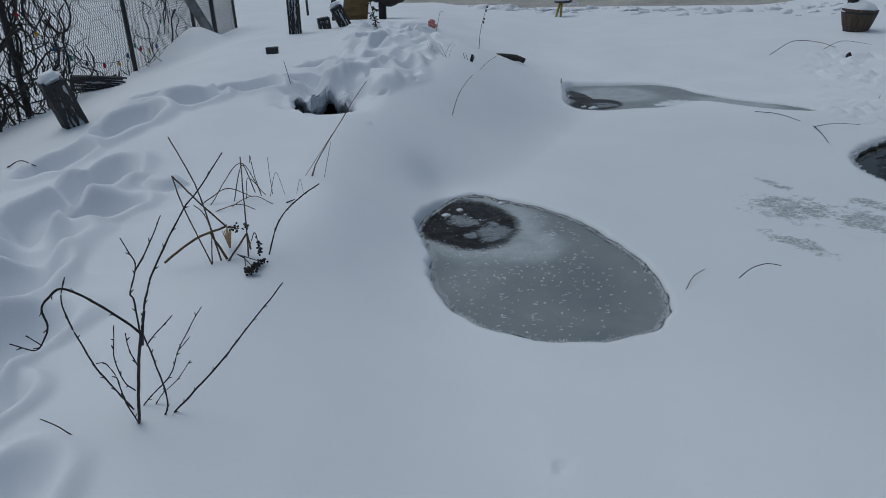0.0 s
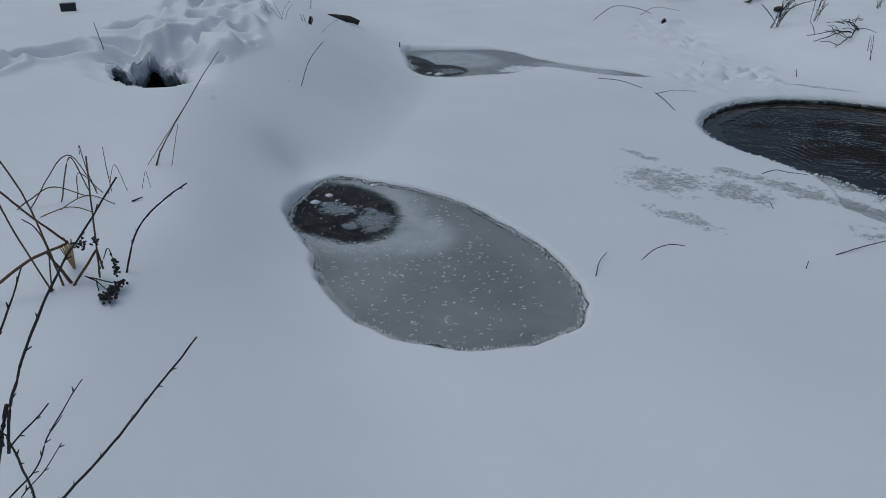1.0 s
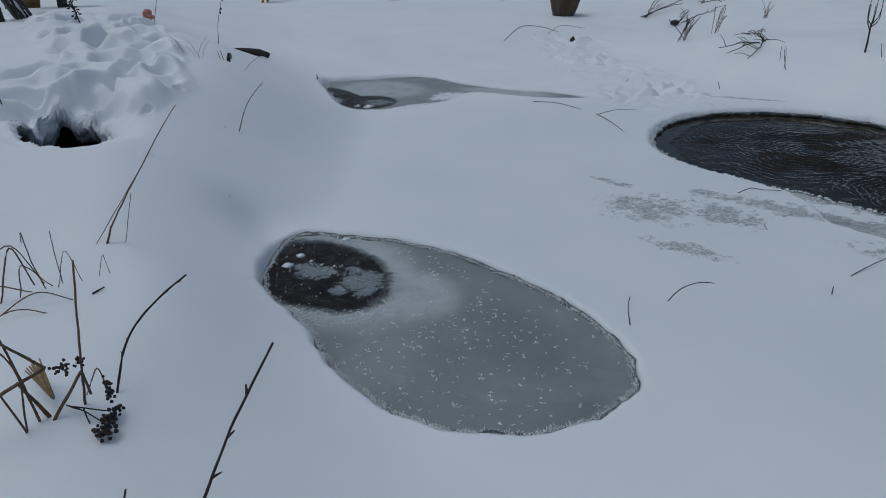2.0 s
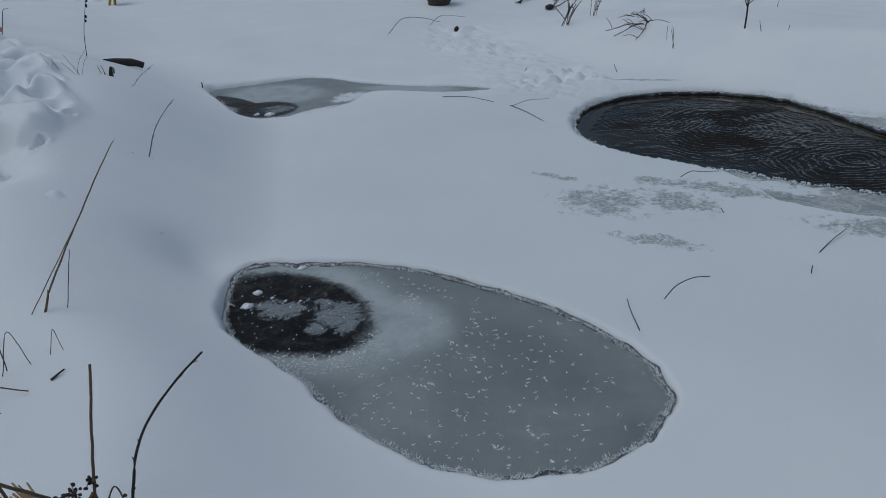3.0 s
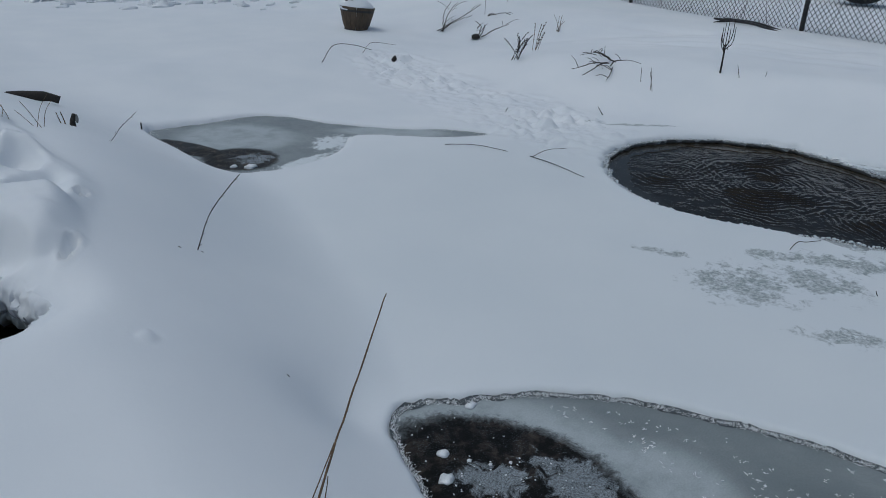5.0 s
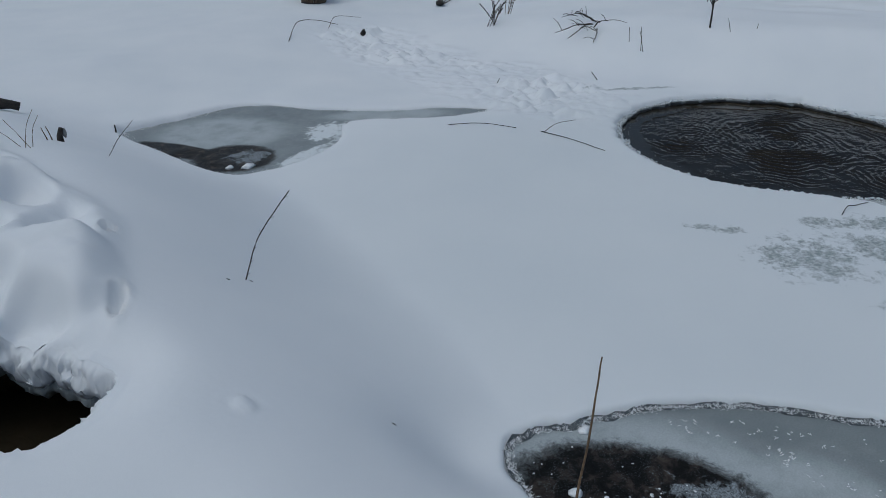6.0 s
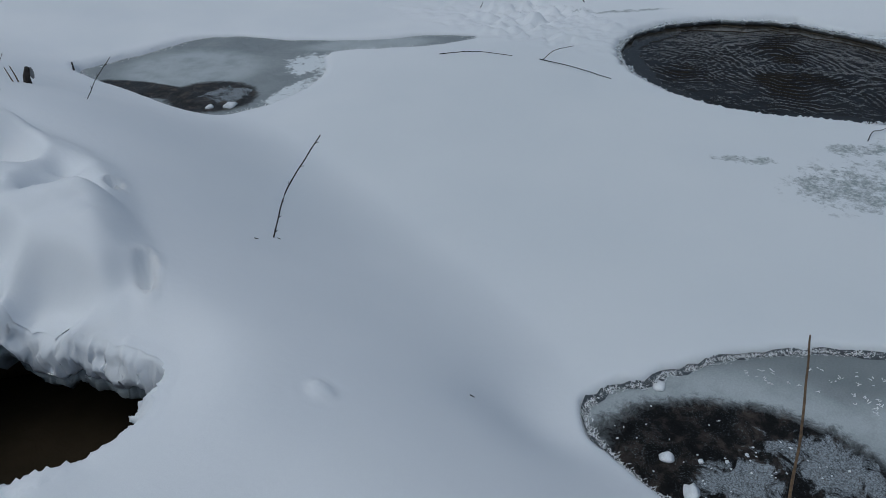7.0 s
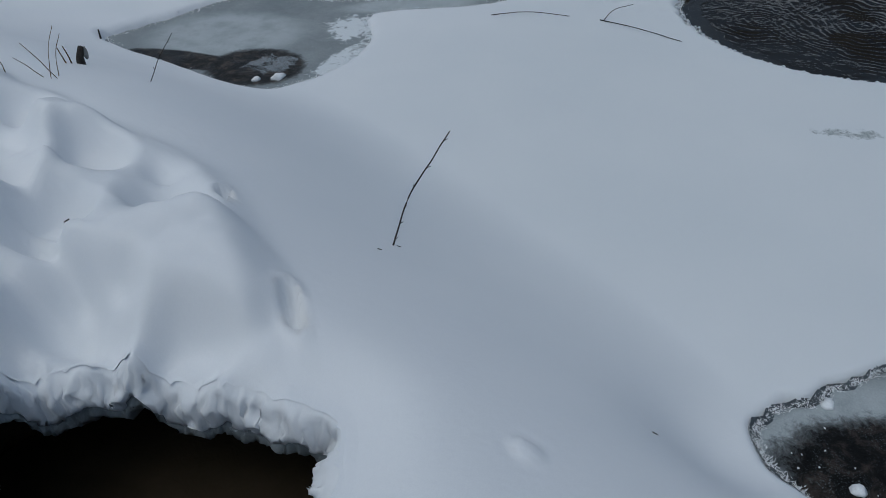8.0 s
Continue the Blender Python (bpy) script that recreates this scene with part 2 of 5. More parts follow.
# ---------------------------------------------------------------- ground plan
WATER = 0.075
SHELF = 0.10          # snow lying on the pond ice


def closed_curve(points, per=8, rough=0.012, seed=0):
    """A smooth closed outline through plan points, with a ragged edge."""
    p = np.array(points, float)
    n = len(p)
    out = []
    for i in range(n):
        a, b, c, d = p[i - 1], p[i], p[(i + 1) % n], p[(i + 2) % n]
        for k in range(per):
            t = k / per
            q = 0.5 * (2 * b + (c - a) * t + (2 * a - 5 * b + 4 * c - d) * t**2 + (3 * b - a - 3 * c + d) * t**3)
            w = noise.noise_vector(Vector((q[0] * 9, q[1] * 9, seed))) * rough + noise.noise_vector(Vector((q[0] * 30, q[1] * 30, seed))) * rough * 0.6
            out.append((q[0] + w[0], q[1] + w[1]))
    return np.array(out)


def outline_distance(X, Y, loop):
    """Signed distance to a closed outline, negative inside."""
    if X.size < 40:
        a, b = loop, np.roll(loop, -1, 0)
        e = b - a
        x, y = X.reshape(-1, 1), Y.reshape(-1, 1)
        t = np.clip(((x - a[:, 0]) * e[:, 0] + (y - a[:, 1]) * e[:, 1]) / ((e**2).sum(1) + 1e-12), 0, 1)
        d = np.hypot(x - a[:, 0] - t * e[:, 0], y - a[:, 1] - t * e[:, 1]).min(1)
        crossed = ((a[:, 1] > y) != (b[:, 1] > y)) & (x < e[:, 0] * (y - a[:, 1]) / (e[:, 1] + 1e-15) + a[:, 0])
        return np.where(crossed.sum(1) % 2 == 1, -d, d).reshape(X.shape)
    d = np.full(X.shape, 1e9)
    inside = np.zeros(X.shape, bool)
    for (ax, ay), (bx, by) in zip(loop, np.roll(loop, -1, 0)):
        ex, ey = bx - ax, by - ay
        t = np.clip(((X - ax) * ex + (Y - ay) * ey) / (ex * ex + ey * ey + 1e-12), 0, 1)
        d = np.minimum(d, (X - ax - t * ex) ** 2 + (Y - ay - t * ey) ** 2)
        inside ^= ((ay > Y) != (by > Y)) & (X < (bx - ax) * (Y - ay) / (by - ay + 1e-15) + ax)
    d = np.sqrt(d)
    return np.where(inside, -d, d)


POOL = closed_curve(((-0.13, 3.84), (-0.04, 4.08), (0.08, 4.28), (0.2, 4.33), (0.38, 4.19), (0.58, 4.01), (0.75, 3.76), (0.9, 3.36),
                     (0.96, 2.98), (0.92, 2.68), (0.8, 2.5), (0.6, 2.44), (0.38, 2.46), (0.16, 2.6), (0.02, 2.8), (-0.06, 3.08),
                     (-0.06, 3.35), (-0.11, 3.62)), 8, 0.014, 1)
POOL_OPEN = closed_curve(((-0.2, 3.86), (-0.08, 4.15), (0.1, 4.34), (0.22, 4.22), (0.32, 3.98), (0.38, 3.76), (0.34, 3.56), (0.2, 3.47), (-0.02, 3.56), (-0.16, 3.68)), 8, 0.02, 2)
FAR_POOL = closed_curve(((1.4, 7.97), (1.82, 7.93), (2.24, 7.86), (2.46, 7.62), (2.56, 7.26), (2.82, 6.8), (3.1, 6.5), (3.22, 6.2),
                         (3.05, 6.26), (2.83, 6.44), (2.54, 6.82), (2.35, 6.86), (2.12, 6.68), (1.75, 6.6), (1.42, 6.66), (1.22, 6.85),
                         (1.28, 7.3)), 8, 0.015, 3)
POND = closed_curve(((3.14, 5.1), (3.35, 5.2), (3.6, 5.25), (3.92, 5.22), (4.2, 5.08), (4.42, 4.85), (4.57, 4.55), (4.6, 4.25), (4.51, 3.95), (4.38, 3.67), (4.28, 3.42),
                     (4.2, 3.05), (4.05, 2.8), (3.75, 2.66), (3.4, 2.7), (3.12, 2.9), (2.98, 3.25), (2.87, 3.62), (2.74, 3.98), (2.68, 4.35),
                     (2.73, 4.64), (2.9, 4.9)), 10, 0.026, 5)
POND_RIM = closed_curve(((3.13, 5.125), (3.34, 5.23), (3.6, 5.28), (3.94, 5.25), (4.23, 5.11), (4.46, 4.87), (4.605, 4.56), (4.635, 4.25), (4.56, 3.97), (4.6, 3.72), (4.68, 3.42),
                         (4.71, 3.05), (4.62, 2.6), (4.3, 2.25), (3.7, 2.2), (3.15, 2.42), (2.74, 2.8), (2.63, 3.2), (2.8, 3.6), (2.725, 3.98), (2.665, 4.35),
                         (2.715, 4.64), (2.885, 4.91)), 10, 0.026, 5)
HOLE = closed_curve(((-0.575, 5.05), (-0.58, 5.19), (-0.615, 5.35), (-0.66, 5.48), (-0.72, 5.59), (-0.8, 5.65), (-0.9, 5.62), (-1.0, 5.5), (-1.07, 5.36), (-1.06, 5.2), (-0.98, 5.07), (-0.85, 5.0), (-0.7, 4.97)), 14, 0.014, 7)


def smooth(a, b, x):
    t = np.clip((x - a) / (b - a), 0, 1)
    return t * t * (3 - 2 * t)


def fbm(X, Y, scale, seed, octaves=3):
    """Cheap smooth noise from summed sines of seeded directions."""
    rng = np.random.RandomState(seed)
    out = np.zeros(X.shape)
    for o in range(octaves):
        for k in range(5):
            a, ph = rng.uniform(0, 2 * np.pi), rng.uniform(0, 2 * np.pi)
            f = scale * 2**o * rng.uniform(0.7, 1.4)
            out += np.sin((X * np.cos(a) + Y * np.sin(a)) * f + ph) * 0.5**o / 5
    return out


def along(y, ys, vs):
    """Values along y, eased so that no crease shows at the given places."""
    g = np.linspace(ys[0], ys[-1], 601)
    v = np.interp(g, ys, vs)
    k = np.exp(-(np.linspace(-2, 2, 41) ** 2))
    v = np.convolve(np.pad(v, 20, mode="edge"), k / k.sum(), mode="valid")
    return np.interp(y, g, v)


TOE_Y = (-3, 0, 1.5, 2.4, 2.9, 3.3, 3.8, 4.15, 4.4, 4.7, 5.2, 5.7, 6.35, 6.85, 7.4, 8.0, 9.0, 10.0, 12.0)
TOE_X = (0.8, 0.45, 0.2, 0.02, -0.06, -0.06, -0.14, -0.02, 0.2, 0.42, 0.66, 0.9, 1.18, 1.24, 1.34, 1.4, 1.45, 1.6, 2.0)
WIDE_Y = (-3, 1.0, 2.0, 2.8, 3.2, 3.8, 4.2, 4.8, 5.3, 6.5, 8.0, 10.0)
WIDE_V = (2.0, 1.5, 1.1, 0.8, 0.55, 0.55, 0.8, 1.15, 1.3, 1.2, 1.5, 2.2)
TOP_Y = (-3, 0, 1.5, 2.8, 3.9, 4.4, 4.9, 5.4, 6.0, 7.0, 8.5, 10.0, 12.0, 15.0)
TOP_V = (0.14, 0.17, 0.2, 0.27, 0.3, 0.38, 0.46, 0.52, 0.54, 0.56, 0.58, 0.56, 0.48, 0.3)
# trodden hollows: x, y, half length, half width, turn in degrees, depth
STEPS = ((-0.48, 7.4, 0.2, 0.13, 80, 0.2), (-0.85, 8.7, 0.22, 0.13, 70, 0.14), (-0.25, 9.6, 0.25, 0.15, 95, 0.13), (-0.3, 6.8, 0.16, 0.1, 60, 0.06),
         (-0.95, 10.2, 0.25, 0.15, 80, 0.12), (-0.15, 8.2, 0.2, 0.12, 100, 0.1), (-0.72, 7.9, 0.2, 0.1, 60, 0.1), (-0.1, 7.5, 0.18, 0.09, 120, 0.06),
         (-0.98, 5.85, 0.2, 0.13, 20, 0.12), (-1.4, 5.55, 0.18, 0.12, 10, 0.13), (-1.72, 5.25, 0.17, 0.12, 30, 0.12), (-2.05, 5.45, 0.2, 0.12, 20, 0.12),
         (-2.05, 4.85, 0.22, 0.13, 70, 0.14), (-1.88, 3.9, 0.24, 0.13, 75, 0.14), (-1.66, 3.38, 0.18, 0.12, 60, 0.12), (-1.98, 3.3, 0.24, 0.13, 80, 0.13),
         (-1.85, 2.9, 0.22, 0.14, 50, 0.12), (-1.66, 2.55, 0.2, 0.12, 75, 0.13), (-1.48, 2.15, 0.2, 0.12, 80, 0.12), (-1.42, 1.75, 0.18, 0.11, 80, 0.1),
         (-1.15, 1.3, 0.2, 0.12, 75, 0.1), (-1.3, 0.85, 0.2, 0.12, 80, 0.1), (-1.5, 3.8, 0.09, 0.07, 0, -0.05), (-2.3, 4.2, 0.2, 0.12, 70, 0.1),
         (-0.36, 6.15, 0.17, 0.08, 60, 0.07), 
         (-0.6, 5.78, 0.15, 0.08, 80, 0.08), (-1.0, 6.5, 0.2, 0.12, 60, 0.1),
         (-0.46, 4.72, 0.03, 0.02, 60, -0.012), (-0.4, 5.27, 0.06, 0.016, 45, 0.05), (-0.18, 5.63, 0.035, 0.012, 40, 0.035), (0.33, 1.71, 0.03, 0.014, 10, 0.02))


TRODDEN = np.random.RandomState(9).uniform((-1.3, 4.9), (0.15, 10.4), (120, 2))


def ground_height(X, Y, fine=True):
    d = along(Y, TOE_Y, TOE_X) - X + 0.1 + fbm(X, Y, 1.1, 3, 2) * 0.05
    u = np.clip(d / (along(Y, WIDE_Y, WIDE_V) + 0.1), 0, 1)
    s = 1 - (1 - u**1.7) ** 2
    top = along(Y, TOP_Y, TOP_V)
    z = SHELF + top * s
    # the terrace falls again towards the fence
    z -= (top - 0.05) * smooth(-1.9, -3.9, X) * smooth(0, 5, Y) * 0.75
    # outer banks of the pond
    z += 0.38 * smooth(4.5, 5.7, X - 0.25 * smooth(4.6, 3.0, Y)) * np.maximum(smooth(9.5, 5.5, Y), smooth(6.0, 8.5, X))
    z += 0.16 * smooth(7.3, 9.5, Y - 0.1 * X) * smooth(0.3, 1.6, X)
    z += 0.36 * np.exp(-((X + 3.62) ** 2 / 0.16 + (Y - 11.3) ** 2 / 0.3))
    z -= 0.16 * np.exp(-((X - 5.18) ** 2) / 0.06) * smooth(3.55, 3.2, Y) * smooth(1.0, 1.8, Y)
    z += 0.05 * np.exp(-((X - 5.4) ** 2 / 0.1 + (Y - 3.68) ** 2 / 0.05))
    z -= 0.07 * np.exp(-((X + 0.02) ** 2 / 0.025 + (Y - 4.4) ** 2 / 0.03))
    z += 0.06 * np.exp(-((X - 2.2) ** 2 / 0.5 + (Y - 9.3) ** 2 / 0.15))
    z += fbm(X, Y, 0.55, 11, 2) * 0.03 * smooth(0.0, 2.0, np.hypot(X - 1.6, Y - 4.5) - 2.5)
    if not fine:
        return z
    for x, y, p, q, turn, dep in STEPS:
        m = (np.abs(X - x) < 3.2 * p) & (np.abs(Y - y) < 3.2 * p)
        if not m.any():
            continue
        a, b = X[m] - x, Y[m] - y
        c, k = math.cos(radians(turn)), math.sin(radians(turn))
        rr = np.hypot((a * c + b * k) / p, (b * c - a * k) / q) * (1 + 0.3 * fbm(a, b, 1.6 / p, int(abs(x * 97 + y * 31)), 2))
        z[m] -= dep * (np.exp(-(rr**6) * 0.6) - 0.3 * np.exp(-((rr - 1.38) ** 2) / 0.09))
    # broken crust round the footprints
    wake = np.zeros(X.shape)
    for x, y, p, q, turn, dep in STEPS:
        if dep > 0.08:
            m = (np.abs(X - x) < 1.0) & (np.abs(Y - y) < 1.0)
            wake[m] = np.maximum(wake[m], np.exp(-(((X[m] - x) ** 2 + (Y[m] - y) ** 2) / 0.09)))
    z += wake * (np.abs(fbm(X, Y, 7.0, 71, 3)) * 0.085 - 0.03)
    # trodden snow on the terrace: shallow pits with ridges between them
    east = np.interp(Y, (4.8, 5.0, 5.3, 5.7, 6.7, 7.5, 10), (-0.75, -0.56, -0.32, -0.13, 0.02, 0.0, 0.1))
    west = np.interp(Y, (5, 6, 7, 10), (-1.1, -0.95, -0.8, -1.2))
    trod = smooth(0.0, -0.14, X - east + fbm(X, Y, 9, 23, 2) * 0.08) * smooth(-0.15, 0.1, X - west) * smooth(5.1, 5.4, Y) * smooth(10.5, 9.0, Y)
    m = trod > 0
    if m.any():
        wx, wy = X[m] + fbm(X[m], Y[m], 11, 24, 2) * 0.035, Y[m] + fbm(X[m], Y[m], 11, 25, 2) * 0.035
        near = np.full(wx.shape, 1e-12)
        for px, py in TRODDEN:
            near += np.exp(-65 * np.hypot((wx - px) * 1.3, wy - py))
        near = -np.log(near) / 65
        z[m] += trod[m] * (0.115 * smooth(0.045, 0.16, near) - 0.05 + fbm(X[m], Y[m], 15, 22, 4) * 0.03)
    # a crest of pushed-up snow along the edge of the trodden part
    crest = np.exp(-(((X - east + 0.06 + fbm(X, Y, 5, 27, 2) * 0.06) / 0.07) ** 2)) * smooth(5.15, 5.45, Y) * smooth(8.0, 6.5, Y)
    z += crest * (0.03 + fbm(X, Y, 12, 28, 3) * 0.02)
    # lumpy trail across the far shore
    cx = np.interp(Y, (5.2, 6.0, 7.0, 8.0, 9.2), (3.6, 3.8, 4.05, 4.45, 4.85))
    trail = smooth(0.62, 0.2, np.abs(X - cx + fbm(X, Y, 2.5, 34, 1) * 0.2)) * smooth(5.0, 5.5, Y) * smooth(9.4, 8.6, Y)
    trail = trail * (0.4 + 0.6 * smooth(-0.1, 0.25, fbm(X, Y, 3, 33, 2)))
    z += trail * (np.abs(fbm(X, Y, 18, 31, 4)) * 0.075 - 0.02)
    # old wheel ruts along the far fence
    rut = smooth(6.2, 6.8, X) * smooth(8.6, 7.6, X) * smooth(9, 6, Y) * smooth(-2, 0, Y)
    z += rut * fbm(X * 1.6, Y * 0.35, 9, 41, 3) * 0.05
    # thin crust, grain of the surface
    z += fbm(X, Y, 5.0, 51, 2) * 0.004
    for loop, lip in ((POOL, 0.03), (FAR_POOL, 0.06), (POND_RIM, 0.045)):
        (x0, y0), (x1, y1) = loop.min(0) - 0.3, loop.max(0) + 0.3
        m = (X > x0) & (X < x1) & (Y > y0) & (Y < y1)
        if m.any():
            sd = outline_distance(X[m], Y[m], loop) + fbm(X[m], Y[m], 45, 61, 2) * 0.005
            k = smooth(lip, -0.015, sd)
            low = WATER + 0.002 - 0.14 * smooth(0.012, -0.022, sd)
            z[m] = z[m] * (1 - k) + low * k
    # the snow rounds off towards the melt hole
    m = (X > -1.6) & (X < -0.1) & (Y > 4.4) & (Y < 6.1)
    if m.any():
        sd = outline_distance(X[m], Y[m], HOLE)
        z[m] -= 0.066 * np.exp(-((np.maximum(sd, 0) / 0.11) ** 2))
        z[m] += (fbm(X[m], Y[m], 36, 91, 3) * 0.014 + fbm(X[m], Y[m], 90, 92, 2) * 0.003) * np.exp(-((np.maximum(sd, 0) / 0.13) ** 2)) * smooth(5.0, 5.2, Y[m] - 0.6 * (X[m] + 0.6))
    return z


def spread(marks):
    """Grid lines from (position, spacing) marks."""
    out = [marks[0][0]]
    for (a, sa), (b, sb) in zip(marks, marks[1:]):
        n = max(1, int(round((b - a) / math.sqrt(sa * sb) if sa != sb else (b - a) / sa)))
        t = np.arange(1, n + 1) / n
        if sa != sb:
            r = sb / sa
            t = (r**t - 1) / (r - 1)
        out += list(a + (b - a) * t)
    return np.array(out)


def mesh_object(name, verts, faces, mat, smooth_shade=True, parent=None):
    me = bpy.data.meshes.new(name)
    me.from_pydata(verts, [], faces)
    me.materials.append(mat)
    if smooth_shade:
        me.shade_smooth()
    ob = new(name, me)
    if parent:
        ob.parent = parent
    return ob


def build_ground():
    xs = spread(((-150, 20), (-12, 0.8), (-5, 0.08), (-2.6, 0.025), (-1.2, 0.014), (1.2, 0.014), (2.4, 0.018), (4.75, 0.018), (5.4, 0.03), (9, 0.1), (16, 0.9), (150, 20)))
    ys = spread(((-150, 20), (-8, 0.8), (-1, 0.06), (1.4, 0.025), (2.3, 0.014), (5.9, 0.014), (7.0, 0.025), (9.6, 0.03), (12, 0.08), (24, 0.9), (150, 20)))
    X, Y = np.meshgrid(xs, ys)
    # grid points near the melt hole move onto its edge, then the inside is left out
    m = (X > -1.3) & (X < -0.4) & (Y > 4.7) & (Y < 5.9)
    hx, hy = X[m], Y[m]
    sd = outline_distance(hx, hy, HOLE)
    gx = (outline_distance(hx + 0.002, hy, HOLE) - sd) / 0.002
    gy = (outline_distance(hx, hy + 0.002, HOLE) - sd) / 0.002
    near = np.abs(sd) < 0.0075
    X[m], Y[m] = hx - np.where(near, sd * gx, 0), hy - np.where(near, sd * gy, 0)
    inside = np.full(X.shape, 1.0)
    inside[m] = np.where(near, 0.0, sd)
    Z = ground_height(X, Y)
    verts = np.stack([X, Y, Z], -1).reshape(-1, 3)
    w, h = len(xs), len(ys)
    i = (np.arange(h - 1)[:, None] * w + np.arange(w - 1)[None]).ravel()
    faces = np.stack([i, i + 1, i + w + 1, i + w], 1)
    faces = faces[inside.ravel()[faces].mean(1) > -0.001]
    me = bpy.data.meshes.new("snow_ground")
    me.vertices.add(len(verts))
    me.vertices.foreach_set("co", verts.ravel())
    me.loops.add(faces.size)
    me.loops.foreach_set("vertex_index", faces.ravel().astype(np.int32))
    me.polygons.add(len(faces))
    me.polygons.foreach_set("loop_start", np.arange(0, faces.size, 4, dtype=np.int32))
    me.update(calc_edges=True)
    me.validate()
    me.materials.append(SNOW)
    me.shade_smooth()
    return tagged(new("ground", me), "smooth deep white snow over banks and frozen pond", "snow ground", kind="structure")


ground = build_ground()


def ground_at(x, y):
    return float(ground_height(np.array([[x]], float), np.array([[y]], float))[0, 0])


def sheet(name, loop, z, mat, label, category, hole=None, kind="structure"):
    """A flat sheet inside an outline, with an opening where a second outline is given."""
    bm = bmesh.new()
    edges = []
    for ring in (loop, hole):
        if ring is None:
            continue
        vs = [bm.verts.new((x, y, z)) for x, y in ring]
        edges += [bm.edges.new((a, b)) for a, b in zip(vs, vs[1:] + vs[:1])]
    bmesh.ops.triangle_fill(bm, edges=edges, use_beauty=True, use_dissolve=False, normal=(0, 0, 1))
    res = bmesh.ops.extrude_face_region(bm, geom=bm.faces[:])
    bmesh.ops.translate(bm, verts=[v for v in res["geom"] if isinstance(v, bmesh.types.BMVert)], vec=(0, 0, -0.015))
    bmesh.ops.recalc_face_normals(bm, faces=bm.faces[:])
    me = bpy.data.meshes.new(name)
    bm.to_mesh(me)
    bm.free()
    me.materials.append(mat)
    return tagged(new(name, me), label, category, kind=kind)


def grown(loop, by):
    c = loop.mean(0)
    v = loop - c
    return c + v * (1 + by / np.linalg.norm(v, axis=1, keepdims=True))


sheet("ice_pool", grown(POOL, 0.06), WATER, ICE_NEAR, "grey frosted ice sheet, clear and black at one end", "ice")
sheet("ice_far_pool", grown(FAR_POOL, 0.06), WATER, ICE_FAR, "pale grey ice on a narrow pool", "ice")


def rippled_water(loop, level):
    """Open water with rings of small waves spreading from where springs well up."""
    (x0, y0), (x1, y1) = loop.min(0) - 0.06, loop.max(0) + 0.06
    X, Y = np.meshgrid(np.arange(x0, x1, 0.007), np.arange(y0, y1, 0.007))
    sd = outline_distance(X, Y, loop)
    Z = np.full(X.shape, level)
    for cx, cy, gap, reach, seed in ((3.72, 4.22, 0.05, 0.9, 81), (3.5, 4.75, 0.042, 0.45, 82), (3.62, 3.3, 0.046, 0.7, 83)):
        dx, dy = X - cx, Y - cy
        r = np.hypot(dx * 0.9, dy) + fbm(X, Y, 5, seed, 2) * 0.09 + fbm(X, Y, 17, seed + 20, 3) * 0.04
        w = np.sin(2 * np.pi * r / gap + fbm(X, Y, 9, seed + 40, 2) * 1.5)
        w = np.sign(w) * np.abs(w) ** 0.8
        w = w * (0.3 + 0.7 * smooth(-0.15, 0.3, fbm(X, Y, 8, seed + 60, 2)))
        Z += 0.0046 * w * smooth(reach, reach * 0.25, r) * smooth(0.0, 0.06, r)
    Z += (fbm(X, Y, 40, 88, 3) * 0.0014) * smooth(-0.08, -0.3, sd)
    Z = level + (Z - level) * smooth(-0.03, -0.2, sd)
    w, h = X.shape[1], X.shape[0]
    i = (np.arange(h - 1)[:, None] * w + np.arange(w - 1)[None]).ravel()
    faces = np.stack([i, i + 1, i + w + 1, i + w], 1)
    faces = faces[sd.ravel()[faces].max(1) < 0.05]
    used, packed = np.unique(faces, return_inverse=True)
    verts = np.stack([X, Y, Z], -1).reshape(-1, 3)[used]
    me = bpy.data.meshes.new("water_pond")
    me.from_pydata(verts.tolist(), [], packed.reshape(-1, 4).tolist())
    me.materials.append(WATER_POND)
    me.shade_smooth()
    return tagged(new("water_pond", me), "black open pond water with ripples", "water", kind="structure")


rippled_water(POND, WATER - 0.034)
sheet("ice_pond", grown(POND_RIM, 0.06), WATER - 0.006, ICE_POND, "grey snow-streaked thin ice round the open pond", "ice", POND)
sheet("water_hole", grown(HOLE, 0.24), 0.16, WATER_HOLE, "dark brown water in a snow hole", "water")


# ---------------------------------------------------------------- builders
rng = random.Random(7)


def link(name, bm, mat, parent=None, label="", smooth_shade=True):
    me = bpy.data.meshes.new(name)
    bmesh.ops.recalc_face_normals(bm, faces=bm.faces[:])
    bm.to_mesh(me)
    bm.free()
    me.materials.append(mat)
    if smooth_shade:
        me.shade_smooth()
    ob = new(name, me)
    if parent is not None:
        ob.parent = parent
    if label:
        ob["label"] = label
    return ob


def part(name, bm, mat, parent, label="", smooth_shade=True):
    return link(name, bm, mat, parent, label, smooth_shade)


def thing(name, label, category, group=""):
    return tagged(new(name), label, category, group)


def curve_points(points, per=5):
    """A smooth line through points."""
    p = [Vector(q) for q in points]
    p = [p[0] * 2 - p[1]] + p + [p[-1] * 2 - p[-2]]
    out = []
    for i in range(1, len(p) - 2):
        a, b, c, d = p[i - 1 : i + 3]
        for k in range(per):
            t = k / per
            out.append(0.5 * (2 * b + (c - a) * t + (2 * a - 5 * b + 4 * c - d) * t**2 + (3 * b - a - 3 * c + d) * t**3))
    return out + [p[-2]]


